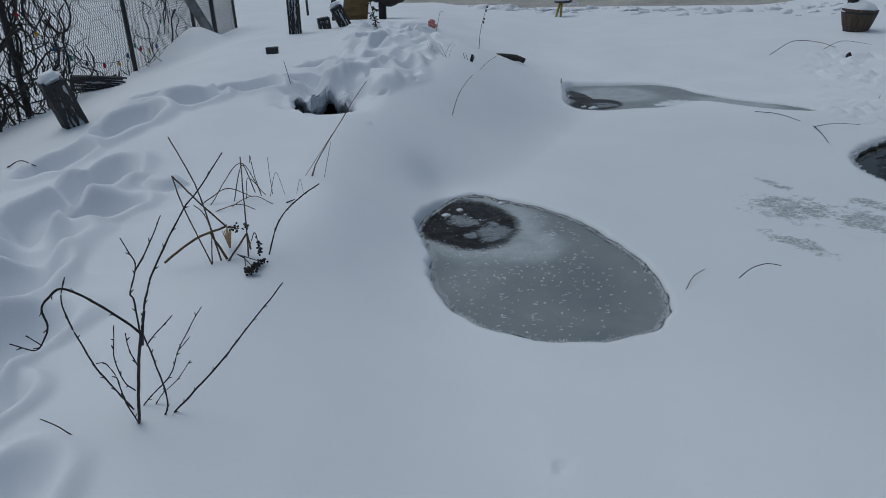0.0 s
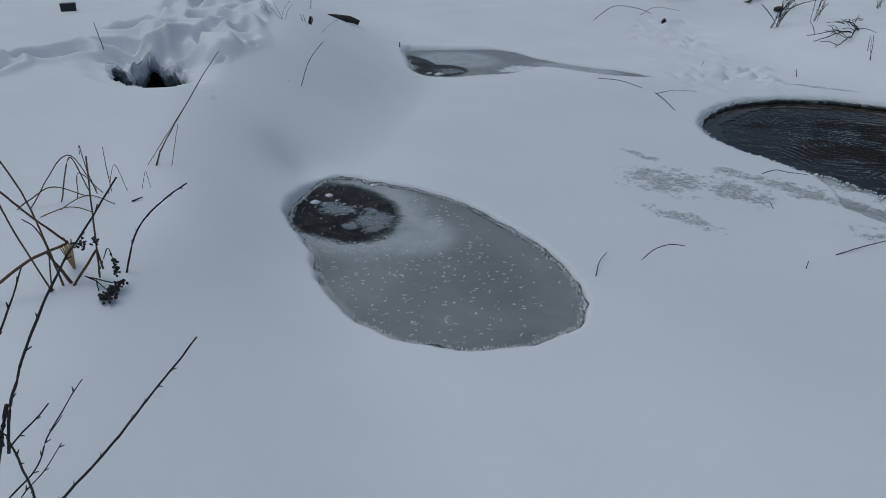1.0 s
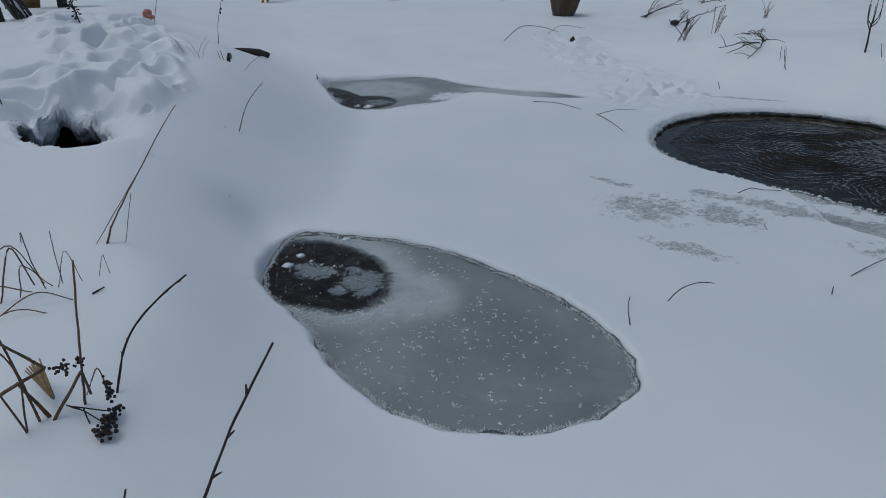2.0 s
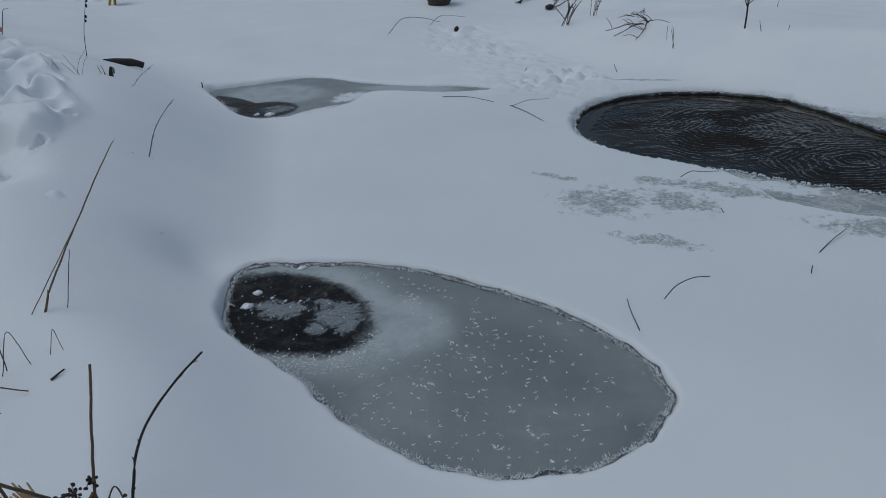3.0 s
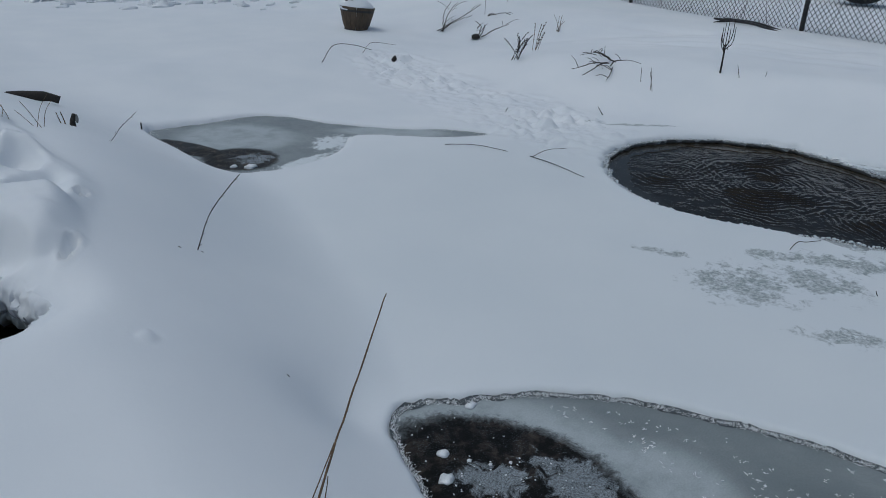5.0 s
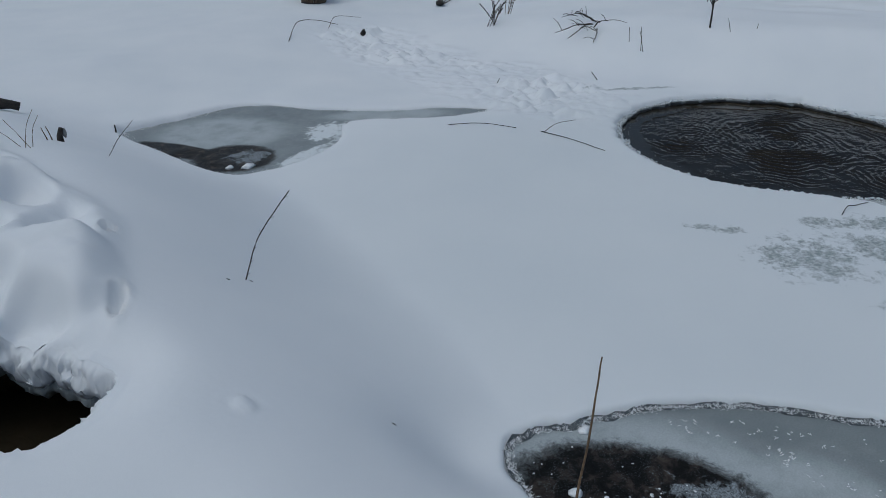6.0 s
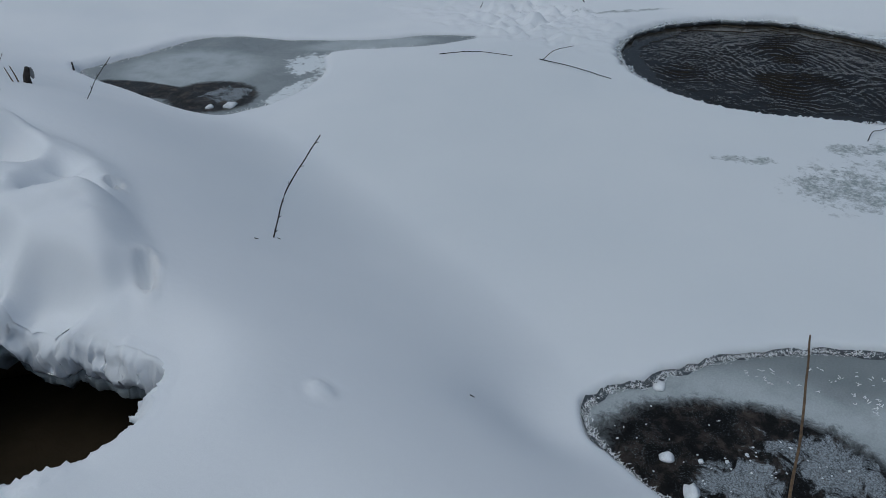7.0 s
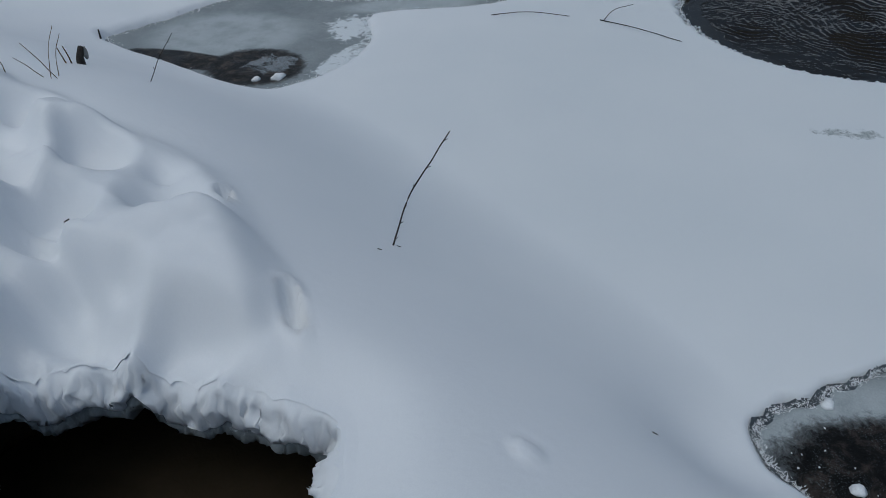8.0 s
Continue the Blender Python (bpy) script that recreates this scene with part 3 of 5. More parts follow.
def tube(bm, pts, r0, r1, sides=5, knobbly=0.0):
    """A tapered round stem along points."""
    rings = []
    n = len(pts)
    for i, q in enumerate(pts):
        q = Vector(q)
        d = (Vector(pts[min(i + 1, n - 1)]) - Vector(pts[max(i - 1, 0)])).normalized()
        u = d.orthogonal().normalized() if abs(d.z) > 0.9 else d.cross(Vector((0, 0, 1))).normalized()
        v = d.cross(u)
        r = (r0 + (r1 - r0) * i / (n - 1)) * (1 + knobbly * rng.uniform(-1, 1))
        rings.append([bm.verts.new(q + (u * math.cos(a) + v * math.sin(a)) * r) for a in (2 * math.pi * k / sides for k in range(sides))])
    for a, b in zip(rings, rings[1:]):
        for k in range(sides):
            bm.faces.new((a[k], a[(k + 1) % sides], b[(k + 1) % sides], b[k]))
    bm.faces.new(rings[0][::-1])
    bm.faces.new(rings[-1])


def box(bm, size, m, bevel=0.0):
    made = bmesh.ops.create_cube(bm, size=1.0, matrix=m @ Matrix.Diagonal((*size, 1)))
    if bevel:
        es = list({e for v in made["verts"] for e in v.link_edges})
        bmesh.ops.bevel(bm, geom=es, offset=bevel, segments=2, affect="EDGES")


def lump(bm, centre, radius, squash=(1, 1, 1), rough=0.25, sub=2, seed=0):
    made = bmesh.ops.create_icosphere(bm, subdivisions=sub, radius=1.0)
    for v in made["verts"]:
        k = 1 + rough * noise.noise(v.co * 1.7 + Vector((seed * 3.1, seed, 0)))
        v.co = Vector(centre) + Vector((v.co[i] * squash[i] * radius * k for i in range(3)))


def sink(points, depth=0.06):
    """The same line, begun a little below the snow."""
    p = [Vector(q) for q in points]
    d = (p[0] - p[1]).normalized()
    low = p[0] + d * depth
    low.z = min(low.z, p[0].z - depth * 0.6)
    return [low] + p


def shards(name, spots, mat, label, category, size=(0.006, 0.016), up=0.5, seed=1, wide=(0.002, 0.0042)):
    """Many small ice needles, as one thing that nobody could count."""
    r = np.random.RandomState(seed)
    verts, faces = [], []
    for x, y, z in spots:
        a, lean = r.uniform(0, 2 * np.pi), r.uniform(0, up)
        n, w = r.uniform(*size), r.uniform(*wide)
        d = np.array([np.cos(a) * np.cos(lean), np.sin(a) * np.cos(lean), np.sin(lean)])
        k = np.array([-np.sin(a), np.cos(a), 0])
        c = np.array([x, y, z])
        i = len(verts)
        verts += [c - d * n * 0.5 * (lean < 0.2), c + d * n * 0.4 + k * w, c + d * n, c + d * n * 0.4 - k * w, c + d * n * 0.4 + np.array([0, 0, w])]
        faces += [(i, i + 1, i + 4), (i + 1, i + 2, i + 4), (i + 2, i + 3, i + 4), (i + 3, i, i + 4)]
    me = bpy.data.meshes.new(name)
    me.from_pydata([tuple(v) for v in verts], [], faces)
    me.materials.append(mat)
    return tagged(new(name, me), label, category, kind="stuff")


# ---------------------------------------------------------------- ice and frost round the pools
def rim_spots(loop, per, spread_in, spread_out, seed):
    r = np.random.RandomState(seed)
    out = []
    for a, b in zip(loop, np.roll(loop, -1, 0)):
        e = b - a
        nrm = np.array([e[1], -e[0]]) / (np.linalg.norm(e) + 1e-9)
        for _ in range(int(np.linalg.norm(e) * per + r.rand())):
            o = r.uniform(-spread_in, spread_out) * r.rand()
            q = a + e * r.rand() + nrm * o
            out.append(q)
    return np.array(out)


def resampled(loop, n):
    p = np.vstack([loop, loop[:1]])
    s = np.r_[0, np.cumsum(np.linalg.norm(np.diff(p, axis=0), axis=1))]
    t = np.linspace(0, s[-1], n, endpoint=False)
    return np.stack([np.interp(t, s, p[:, 0]), np.interp(t, s, p[:, 1])], 1)


def turned_out(loop):
    """The outline run so that its outer side lies to the right."""
    area = np.sum(loop[:, 0] * np.roll(loop[:, 1], -1) - loop[:, 1] * np.roll(loop[:, 0], -1))
    return loop if area > 0 else loop[::-1]


def frost_rim(name, loop, per, inner, outer, z_in, label, seed, size, wide=(0.002, 0.0042)):
    loop = turned_out(loop)
    q = rim_spots(loop, per, inner, outer, seed)
    X, Y = q[:, :1], q[:, 1:]
    Z = np.maximum(ground_height(X, Y), z_in)
    shards(name, np.concatenate([X, Y, Z], 1), FROST, label, "frost", size, 1.0, seed, wide)


def ice_band(name, loop, rows, mat, label):
    """A narrow broken ice band along an outline; rows of offset and level."""
    bm, rings = bmesh.new(), []
    for off, z in rows:
        ring = []
        for x, y in grown(loop, off):
            k = noise.noise(Vector((x * 28, y * 28, z * 40))) * 0.016 + noise.noise(Vector((x * 90, y * 90, z * 90))) * 0.006
            ring.append(bm.verts.new((x + k, y + k * 0.7, z + abs(k) * 0.4)))
        rings.append(ring)
    for a, b in zip(rings, rings[1:]):
        for i in range(len(a)):
            bm.faces.new((a[i], a[(i + 1) % len(a)], b[(i + 1) % len(a)], b[i]))
    return tagged(link(name, bm, mat), label, "ice edge", kind="structure")


RIM_ICE = grainy("dark_rim_ice", (0.03, 0.038, 0.044), (0.1, 0.12, 0.135), 90, 0.4, bumps=0.004)
ice_band("ice_rim", POOL, ((-0.017, WATER - 0.002), (-0.012, WATER + 0.0012), (-0.003, WATER + 0.003), (0.006, WATER + 0.008)), RIM_ICE, "dark grey ice rim round the frozen pool")
frost_rim("rim_frost", POOL, 1900, 0.028, 0.01, WATER + 0.003, "white hoar frost needles along the ice edge", 11, (0.005, 0.017), (0.0007, 0.0017))
frost_rim("rim_frost", FAR_POOL, 160, 0.05, 0.03, WATER + 0.001, "white hoar frost along the far pool edge", 12, (0.008, 0.02))
frost_rim("rim_frost", POND, 420, 0.012, 0.05, WATER - 0.004, "white frost crumbs along the open pond edge", 13, (0.004, 0.01))

# frost flowers lying on the near ice
flakes, r = [], np.random.RandomState(5)
while len(flakes) < 900:
    q = np.array([r.uniform(-0.1, 0.95), r.uniform(2.45, 4.25)])
    X, Y = np.array([[q[0]]]), np.array([[q[1]]])
    if outline_distance(X, Y, POOL)[0, 0] < -0.05 and outline_distance(X, Y, POOL_OPEN)[0, 0] > 0.16 and r.rand() < 0.35 + 0.65 * (q[0] < 0.7):
        for _ in range(r.randint(1, 6)):
            flakes.append((q[0] + r.normal(0, 0.003), q[1] + r.normal(0, 0.003), WATER + 0.001))
shards("frost_flakes", flakes, FROST, "scattered white frost flakes on grey ice", "frost", (0.004, 0.013), 0.3, 6, (0.0012, 0.0024))
spots = []
while len(spots) < 280:
    q = (r.uniform(-0.15, 0.3), r.uniform(3.3, 3.62))
    X, Y = np.array([[q[0]]]), np.array([[q[1]]])
    d = outline_distance(X, Y, POOL_OPEN)[0, 0]
    if 0 < d < 0.14 and outline_distance(X, Y, POOL)[0, 0] < 0.01:
        spots.append((q[0], q[1], WATER + 0.001))
shards("ice_frost", spots, FROST, "dense frost beside the clear black ice", "frost", (0.005, 0.014), 0.4, 8, (0.001, 0.002))

# wet edge of the ice round the open pond, coloured dark for undercut shadow
WET_SHADED_EDGE = grainy("wet_shaded_ice_edge", (0.012, 0.013, 0.013), (0.06, 0.065, 0.066), 60, 0.35, bumps=0.004)
ice_band("ice_edge", POND, ((0.012, WATER - 0.004), (0.002, WATER - 0.01), (-0.006, WATER - 0.02), (0.0, WATER - 0.036), (0.03, WATER - 0.05)), WET_SHADED_EDGE, "wet broken edge of pond ice with undercut shadow in its dark colour")

# crumbs of snow hanging over the pond's edge
r = np.random.RandomState(19)
ball = np.array(((1, 0, 0), (-1, 0, 0), (0, 1, 0), (0, -1, 0), (0, 0, 1), (0, 0, -1)), float)
verts, faces = [], []
for x, y in rim_spots(turned_out(POND), 90, 0.012, 0.08, 20):
    k, size = len(verts), r.uniform(0.003, 0.013)
    verts += [(x + q[0] * size * r.uniform(0.6, 1.5), y + q[1] * size * r.uniform(0.6, 1.5), WATER + 0.004 + q[2] * size * r.uniform(0.4, 0.9)) for q in ball]
    faces += [(k + a, k + b, k + c) for a, b, c in ((0, 2, 4), (2, 1, 4), (1, 3, 4), (3, 0, 4), (2, 0, 5), (1, 2, 5), (3, 1, 5), (0, 3, 5))]
tagged(mesh_object("snow_crumbs", verts, faces, SNOW), "white snow crumbs along the ragged pond edge", "snow", kind="stuff")

# thin skins of new ice standing out from the pond's edge
SKIN_ICE = grainy("skin_ice", (0.018, 0.015, 0.01), (0.036, 0.031, 0.023), 40, 0.12, bumps=0.0005)
SKIN_ICE.node_tree.nodes["Principled BSDF"].inputs["Specular IOR Level"].default_value = 0.22
SKIN_ICE.node_tree.nodes["Principled BSDF"].inputs["Specular Tint"].default_value = (1.0, 0.82, 0.6, 1)
for inner, level, seed in ((0.06, 0.027, 3.0), (0.13, 0.03, 8.0)):
    bm, rings = bmesh.new(), []
    loop = resampled(POND, 420)
    c = loop.mean(0)
    for off, z in ((-0.02, 0.0), (inner - 0.004, 0.0), (inner, -0.003), (inner - 0.002, -0.004)):
        ring = []
        for x, y in loop:
            k = noise.noise(Vector((x * 2.2, y * 2.2, seed))) * 0.09 + noise.noise(Vector((x * 9, y * 9, seed))) * 0.035 + noise.noise(Vector((x * 30, y * 30, seed))) * 0.012
            d = Vector((c[0] - x, c[1] - y)).normalized() * (off + (k if off > 0 else 0.0))
            ring.append(bm.verts.new((x + d.x, y + d.y, WATER - level + z)))
        rings.append(ring)
    for a, b in zip(rings, rings[1:]):
        for i in range(len(a)):
            bm.faces.new((a[i], a[(i + 1) % len(a)], b[(i + 1) % len(a)], b[i]))
    tagged(link("skin_ice", bm, SKIN_ICE, smooth_shade=False), "thin dark new ice along the open water", "ice", kind="structure")

# loose lumps on the pond snow
r = np.random.RandomState(15)


for x, y, rad, seed in ((0.1, 4.08, 0.02, 1), (0.02, 4.0, 0.022, 2), (0.355, 4.165, 0.02, 3), (0.13, 4.0, 0.008, 4), (0.16, 3.94, 0.006, 6), (0.21, 3.9, 0.005, 9), (1.43, 6.8, 0.04, 7), (1.36, 6.88, 0.025, 8)):
    bm = bmesh.new()
    lump(bm, (x, y, WATER + 0.002), rad * 0.9, (1.2, 0.95, 0.55), 0.6, 2, seed)
    tagged(link("ice_lump", bm, FROST), "small white ice lump on dark clear ice", "ice lump", "ice lumps on the clear ice")
spots = [(r.uniform(-0.1, 0.3), r.uniform(3.58, 4.25), WATER + 0.001) for _ in range(70)]
shards("water_frost", spots, FROST, "fine frost needles on dark clear ice", "frost", (0.003, 0.008), 0.3, 9)


# ---------------------------------------------------------------- melt hole in the bank
def hole_ring(name, rows, mat, label, category, rough, parent=None):
    """A band round the melt hole; rows of outward offset and drop below the snow, or a level."""
    loop = resampled(turned_out(HOLE), 480)
    e = np.roll(loop, -4, 0) - np.roll(loop, 4, 0)
    nrm = np.stack([e[:, 1], -e[:, 0]], 1) / np.linalg.norm(e, axis=1, keepdims=True)
    level = ground_height(loop[:, :1], loop[:, 1:])[:, 0]
    bm, rings = bmesh.new(), []
    for off, drop, fixed, amount in rows:
        ring = []
        for i, (q, d) in enumerate(zip(loop, nrm)):
            k = noise.noise(Vector((q[0] * 9, q[1] * 9, drop * 6))) + 0.5 * noise.noise(Vector((q[0] * 30, q[1] * 30, drop * 28))) + 0.3 * noise.noise(Vector((q[0] * 80, q[1] * 80, drop * 80)))
            far = 1.0 if (q[1] > 5.02 or q[0] > -0.72) and q[0] > -1.02 else 0.5
            x, y = q + d * (off + k * rough * amount * far)
            g = ground_height(np.array([[x]]), np.array([[y]]))[0, 0] if off > 0.0 and drop < 0.01 else level[i]
            z = fixed if fixed is not None else g - drop * (1 + 0.35 * k * amount) * far
            q3 = Vector((x, y, z))
            if amount > 0.2:
                q3 += (noise.noise_vector(q3 * 34) * 0.007 + noise.noise_vector(q3 * 80) * 0.006 + noise.noise_vector(q3 * 170) * 0.0035) * min(amount, 1.0)
            ring.append(bm.verts.new(q3))
        rings.append(ring)
    n = len(loop)
    for a, b in zip(rings, rings[1:]):
        for i in range(n):
            bm.faces.new((a[i], a[(i + 1) % n], b[(i + 1) % n], b[i]))
    return tagged(link(name, bm, mat, parent), label, category, kind="structure")


hole_ring("snow_rim", ((0.05, 0.004, None, 0.0), (0.03, -0.0002, None, 0.0), (0.015, -0.0008, None, 0.0), (0.006, 0.0, None, 0.1), (-0.002, 0.004, None, 0.15), (-0.01, 0.011, None, 0.35), (-0.017, 0.022, None, 0.7), (-0.02, 0.036, None, 1.0),
                       (-0.026, 0.05, None, 1.2), (-0.03, 0.065, None, 1.3), (-0.03, 0.08, None, 1.3), (-0.025, 0.095, None, 1.3), (-0.014, 0.108, None, 1.1), (0.005, 0.116, None, 0.8), (0.04, 0.12, None, 0.4)),
          SNOW, "rough overhanging snow lip of a melt hole", "snow", 0.024)
hole_ring("ice_rim", ((0.03, 0.11, None, 0.5), (-0.008, 0.112, None, 1.0), (-0.014, 0.135, None, 1.0), (0.0, 0.15, None, 0.8), (0.05, 0.155, None, 0.4)), ICE_FAR, "grey glassy ice under the snow lip", "ice", 0.02)
hole_ring("stream_bank", ((0.03, 0.14, None, 0.0), (0.16, 0.2, None, 0.2), (0.26, 0.0, 0.3, 0.2), (0.3, 0.0, 0.2, 0.2), (0.28, 0.0, 0.1, 0.0)), BED, "dark muddy bank under the snow", "bank", 0.05)
for x, y, rad, seed in ((-0.86, 5.08, 0.06, 1), (-0.78, 5.12, 0.04, 2), (-0.95, 5.3, 0.07, 3), (-0.84, 5.24, 0.05, 4)):
    bm = bmesh.new()
    lump(bm, (x, y, 0.155), rad, (1.3, 0.9, 0.4), 0.5, 2, seed)
    tagged(link("stream_stone", bm, BED), "wet brown stone in shallow stream water", "stone", "stones in the stream")


# ---------------------------------------------------------------- plants on the bank
def buds(pts, bm, step=0.045, r=0.0028):
    """Small alternate buds along a twig."""
    run = 0.0
    for a, b in zip(pts, pts[1:]):
        run += (b - a).length
        if run > step * rng.uniform(0.7, 1.3):
            run = 0.0
            d = (b - a).normalized()
            o = d.orthogonal().normalized()
            o.rotate(Matrix.Rotation(rng.uniform(0, 6.28), 3, d))
            tube(bm, [a, a + (d + o * 0.9) * r * 3.2], r * 0.8, r * 0.3, 4)


def branch(parent, points, r0, r1, mat=None, name="branch", with_buds=True, below=False, wobble=0.002):
    pts = curve_points(sink(points) if below else points, 7)
    pts = [q + noise.noise_vector(q * 23) * wobble for q in pts]
    bm = bmesh.new()
    tube(bm, pts, r0, r1, 6, 0.08)
    if with_buds:
        buds(pts, bm)
    return part(name, bm, mat or BARK, parent)


shrub = thing("bare_shrub", "bare dark brown young shrub with budded twigs in snow", "shrub")
for pts, r0, r1, low in (
    (((-0.87, 1.73, 0.28), (-0.791, 1.652, 0.527), (-0.72, 1.601, 0.711)), 0.0066, 0.005, True),
    (((-0.727, 1.566, 0.637), (-0.706, 1.562, 0.715), (-0.668, 1.535, 0.805), (-0.648, 1.556, 0.849), (-0.615, 1.59, 0.911), (-0.578, 1.61, 0.967), (-0.548, 1.64, 1.001), (-0.486, 1.667, 1.08)), 0.0036, 0.0017, False),
    (((-0.75, 1.616, 0.617), (-0.739, 1.601, 0.739), (-0.748, 1.61, 0.757), (-0.73, 1.629, 0.82), (-0.739, 1.629, 0.856), (-0.757, 1.638, 0.892)), 0.003, 0.0016, False),
    (((-0.72, 1.601, 0.82), (-0.693, 1.638, 0.865), (-0.666, 1.683, 0.929)), 0.0026, 0.0016, False),
    (((-0.743, 1.602, 0.652), (-0.793, 1.556, 0.748), (-0.847, 1.511, 0.82), (-0.874, 1.484, 0.811), (-0.883, 1.466, 0.793), (-0.874, 1.457, 0.757), (-0.883, 1.448, 0.73), (-0.901, 1.429, 0.711), (-0.929, 1.393, 0.748)), 0.0042, 0.0018, False),
    (((-0.883, 1.429, 0.72), (-0.892, 1.42, 0.739), (-0.901, 1.411, 0.757)), 0.002, 0.0014, False),
    (((-0.897, 1.774, 0.324), (-0.885, 1.633, 0.527), (-0.866, 1.538, 0.693), (-0.865, 1.52, 0.748), (-0.856, 1.502, 0.802), (-0.829, 1.493, 0.856)), 0.0036, 0.0016, True),
    (((-0.836, 1.693, 0.43), (-0.84, 1.655, 0.485), (-0.824, 1.606, 0.58), (-0.8, 1.579, 0.641), (-0.784, 1.566, 0.693)), 0.0024, 0.0014, False),
    (((-0.791, 1.652, 0.527), (-0.78, 1.603, 0.605), (-0.769, 1.581, 0.663)), 0.0024, 0.0014, False),
    (((-0.868, 1.726, 0.312), (-0.872, 1.696, 0.402), (-0.846, 1.638, 0.499), (-0.846, 1.603, 0.567), (-0.861, 1.587, 0.58)), 0.0026, 0.0014, True),
    (((-0.86, 1.74, 0.27), (-0.82, 1.76, 0.29), (-0.798, 1.766, 0.312), (-0.779, 1.746, 0.375), (-0.757, 1.678, 0.513), (-0.736, 1.606, 0.641)), 0.0042, 0.0024, True),
    (((-0.743, 1.631, 0.605), (-0.698, 1.62, 0.652), (-0.667, 1.63, 0.683)), 0.0022, 0.0014, False),
    (((-0.85, 1.8, 0.34), (-0.78, 1.8, 0.41), (-0.74, 1.79, 0.49), (-0.69, 1.77, 0.57), (-0.64, 1.76, 0.64)), 0.0028, 0.0014, True),
    (((-0.74, 1.8, 0.49), (-0.71, 1.82, 0.52)), 0.0018, 0.0012, False),
    (((-0.86, 1.8, 0.27), (-0.83, 1.81, 0.33), (-0.78, 1.84, 0.37), (-0.74, 1.86, 0.42)), 0.0022, 0.0012, True),
    (((-0.79, 1.78, 0.29), (-0.71, 1.77, 0.37), (-0.62, 1.77, 0.46), (-0.55, 1.77, 0.54), (-0.475, 1.77, 0.625), (-0.416, 1.774, 0.692)), 0.0042, 0.0022, True),
):
    branch(shrub, pts, r0 * 0.82, r1 * 0.82, below=low)


def fallen_twig(points, r=0.0022, label="thin dark twig lying on snow", mat=None, name="twig", group="loose twigs on the snow"):
    t = thing(name, label, "twig", group)
    pts = []
    for p in points:
        pts.append((p[0], p[1], ground_at(p[0], p[1]) + p[2]))
    branch(t, pts, r, r * 0.7, mat, "stem", False)
    return t


def berries(parent, centre, count, spread_xyz, r, name="seed_head"):
    bm = bmesh.new()
    for k in range(count):
        o = Vector((rng.gauss(0, spread_xyz[0]), rng.gauss(0, spread_xyz[1]), rng.gauss(0, spread_xyz[2])))
        lump(bm, Vector(centre) + o, r * rng.uniform(0.7, 1.2), (1, 1, 1), 0.3, 1, k)
        tube(bm, [Vector(centre), Vector(centre) + o], 0.0007, 0.0005, 3)
    head = part(name, bm, SEED, parent, "black dried seed head")
    head["kind"] = "stuff"
    return head


clump = thing("dry_reed_clump", "broken brown reed stems with black seed heads in snow", "reeds")
for pts, r0, r1, low in (
    (((-0.910, 2.755, 0.416), (-0.920, 2.745, 0.521), (-0.958, 2.764, 0.692), (-1.034, 2.783, 0.882)), 0.0042, 0.0024, True),
    (((-0.939, 2.717, 0.397), (-0.977, 2.650, 0.644), (-0.986, 2.622, 0.768)), 0.0032, 0.0026, True),
    (((-0.986, 2.622, 0.768), (-0.929, 2.688, 0.644), (-0.863, 2.764, 0.511)), 0.003, 0.0038, False),
    (((-1.053, 2.698, 0.435), (-0.967, 2.726, 0.483), (-0.863, 2.764, 0.511)), 0.0052, 0.0042, True),
    (((-0.929, 2.736, 0.407), (-0.920, 2.745, 0.502), (-0.939, 2.745, 0.578), (-0.967, 2.736, 0.616)), 0.003, 0.0018, True),
    (((-0.901, 2.764, 0.416), (-0.929, 2.755, 0.492)), 0.006, 0.004, True),
    (((-0.796, 2.783, 0.388), (-0.777, 2.755, 0.540), (-0.739, 2.679, 0.815)), 0.0042, 0.0024, True),
    (((-0.853, 2.755, 0.388), (-0.787, 2.774, 0.473)), 0.0045, 0.004, True),
    (((-0.787, 2.774, 0.473), (-0.777, 2.764, 0.407)), 0.004, 0.0036, False),
    (((-0.787, 2.764, 0.407), (-0.749, 2.755, 0.483), (-0.739, 2.745, 0.416)), 0.002, 0.0016, False),
):
    branch(clump, pts, r0, r1, REED, "stem", False, low)
berries(clump, (-0.825, 2.755, 0.507), 22, (0.014, 0.012, 0.01), 0.0042)
berries(clump, (-0.787, 2.774, 0.507), 14, (0.008, 0.008, 0.008), 0.004)
berries(clump, (-0.734, 2.726, 0.426), 26, (0.007, 0.007, 0.014), 0.005)
bm = bmesh.new()
for k in range(12):
    a = rng.uniform(0, 6.28)
    tube(bm, [(-0.863, 2.769, 0.416), (-0.91 + 0.02 * math.cos(a), 2.915 + 0.02 * math.sin(a), 0.43 + rng.uniform(0, 0.03))], 0.004, 0.002, 4)
part("straw_tuft", bm, STRAW, clump, "pale torn straw")

umbel = thing("fallen_seed_head", "fallen forked stem with black dried flower heads on snow", "seed head")
low = ground_at(-0.75, 2.68)
for pts in (((-0.84, 2.78, low + 0.03), (-0.8, 2.74, low + 0.035), (-0.745, 2.71, low + 0.03)), ((-0.83, 2.77, low + 0.03), (-0.79, 2.72, low + 0.03), (-0.75, 2.66, low + 0.02)), ((-0.8, 2.74, low + 0.035), (-0.79, 2.7, low + 0.01))):
    branch(umbel, pts, 0.0022, 0.0016, BARK, "stem", False)
berries(umbel, (-0.745, 2.69, low + 0.018), 34, (0.01, 0.012, 0.006), 0.0055)
berries(umbel, (-0.758, 2.64, low + 0.016), 40, (0.012, 0.011, 0.006), 0.006)
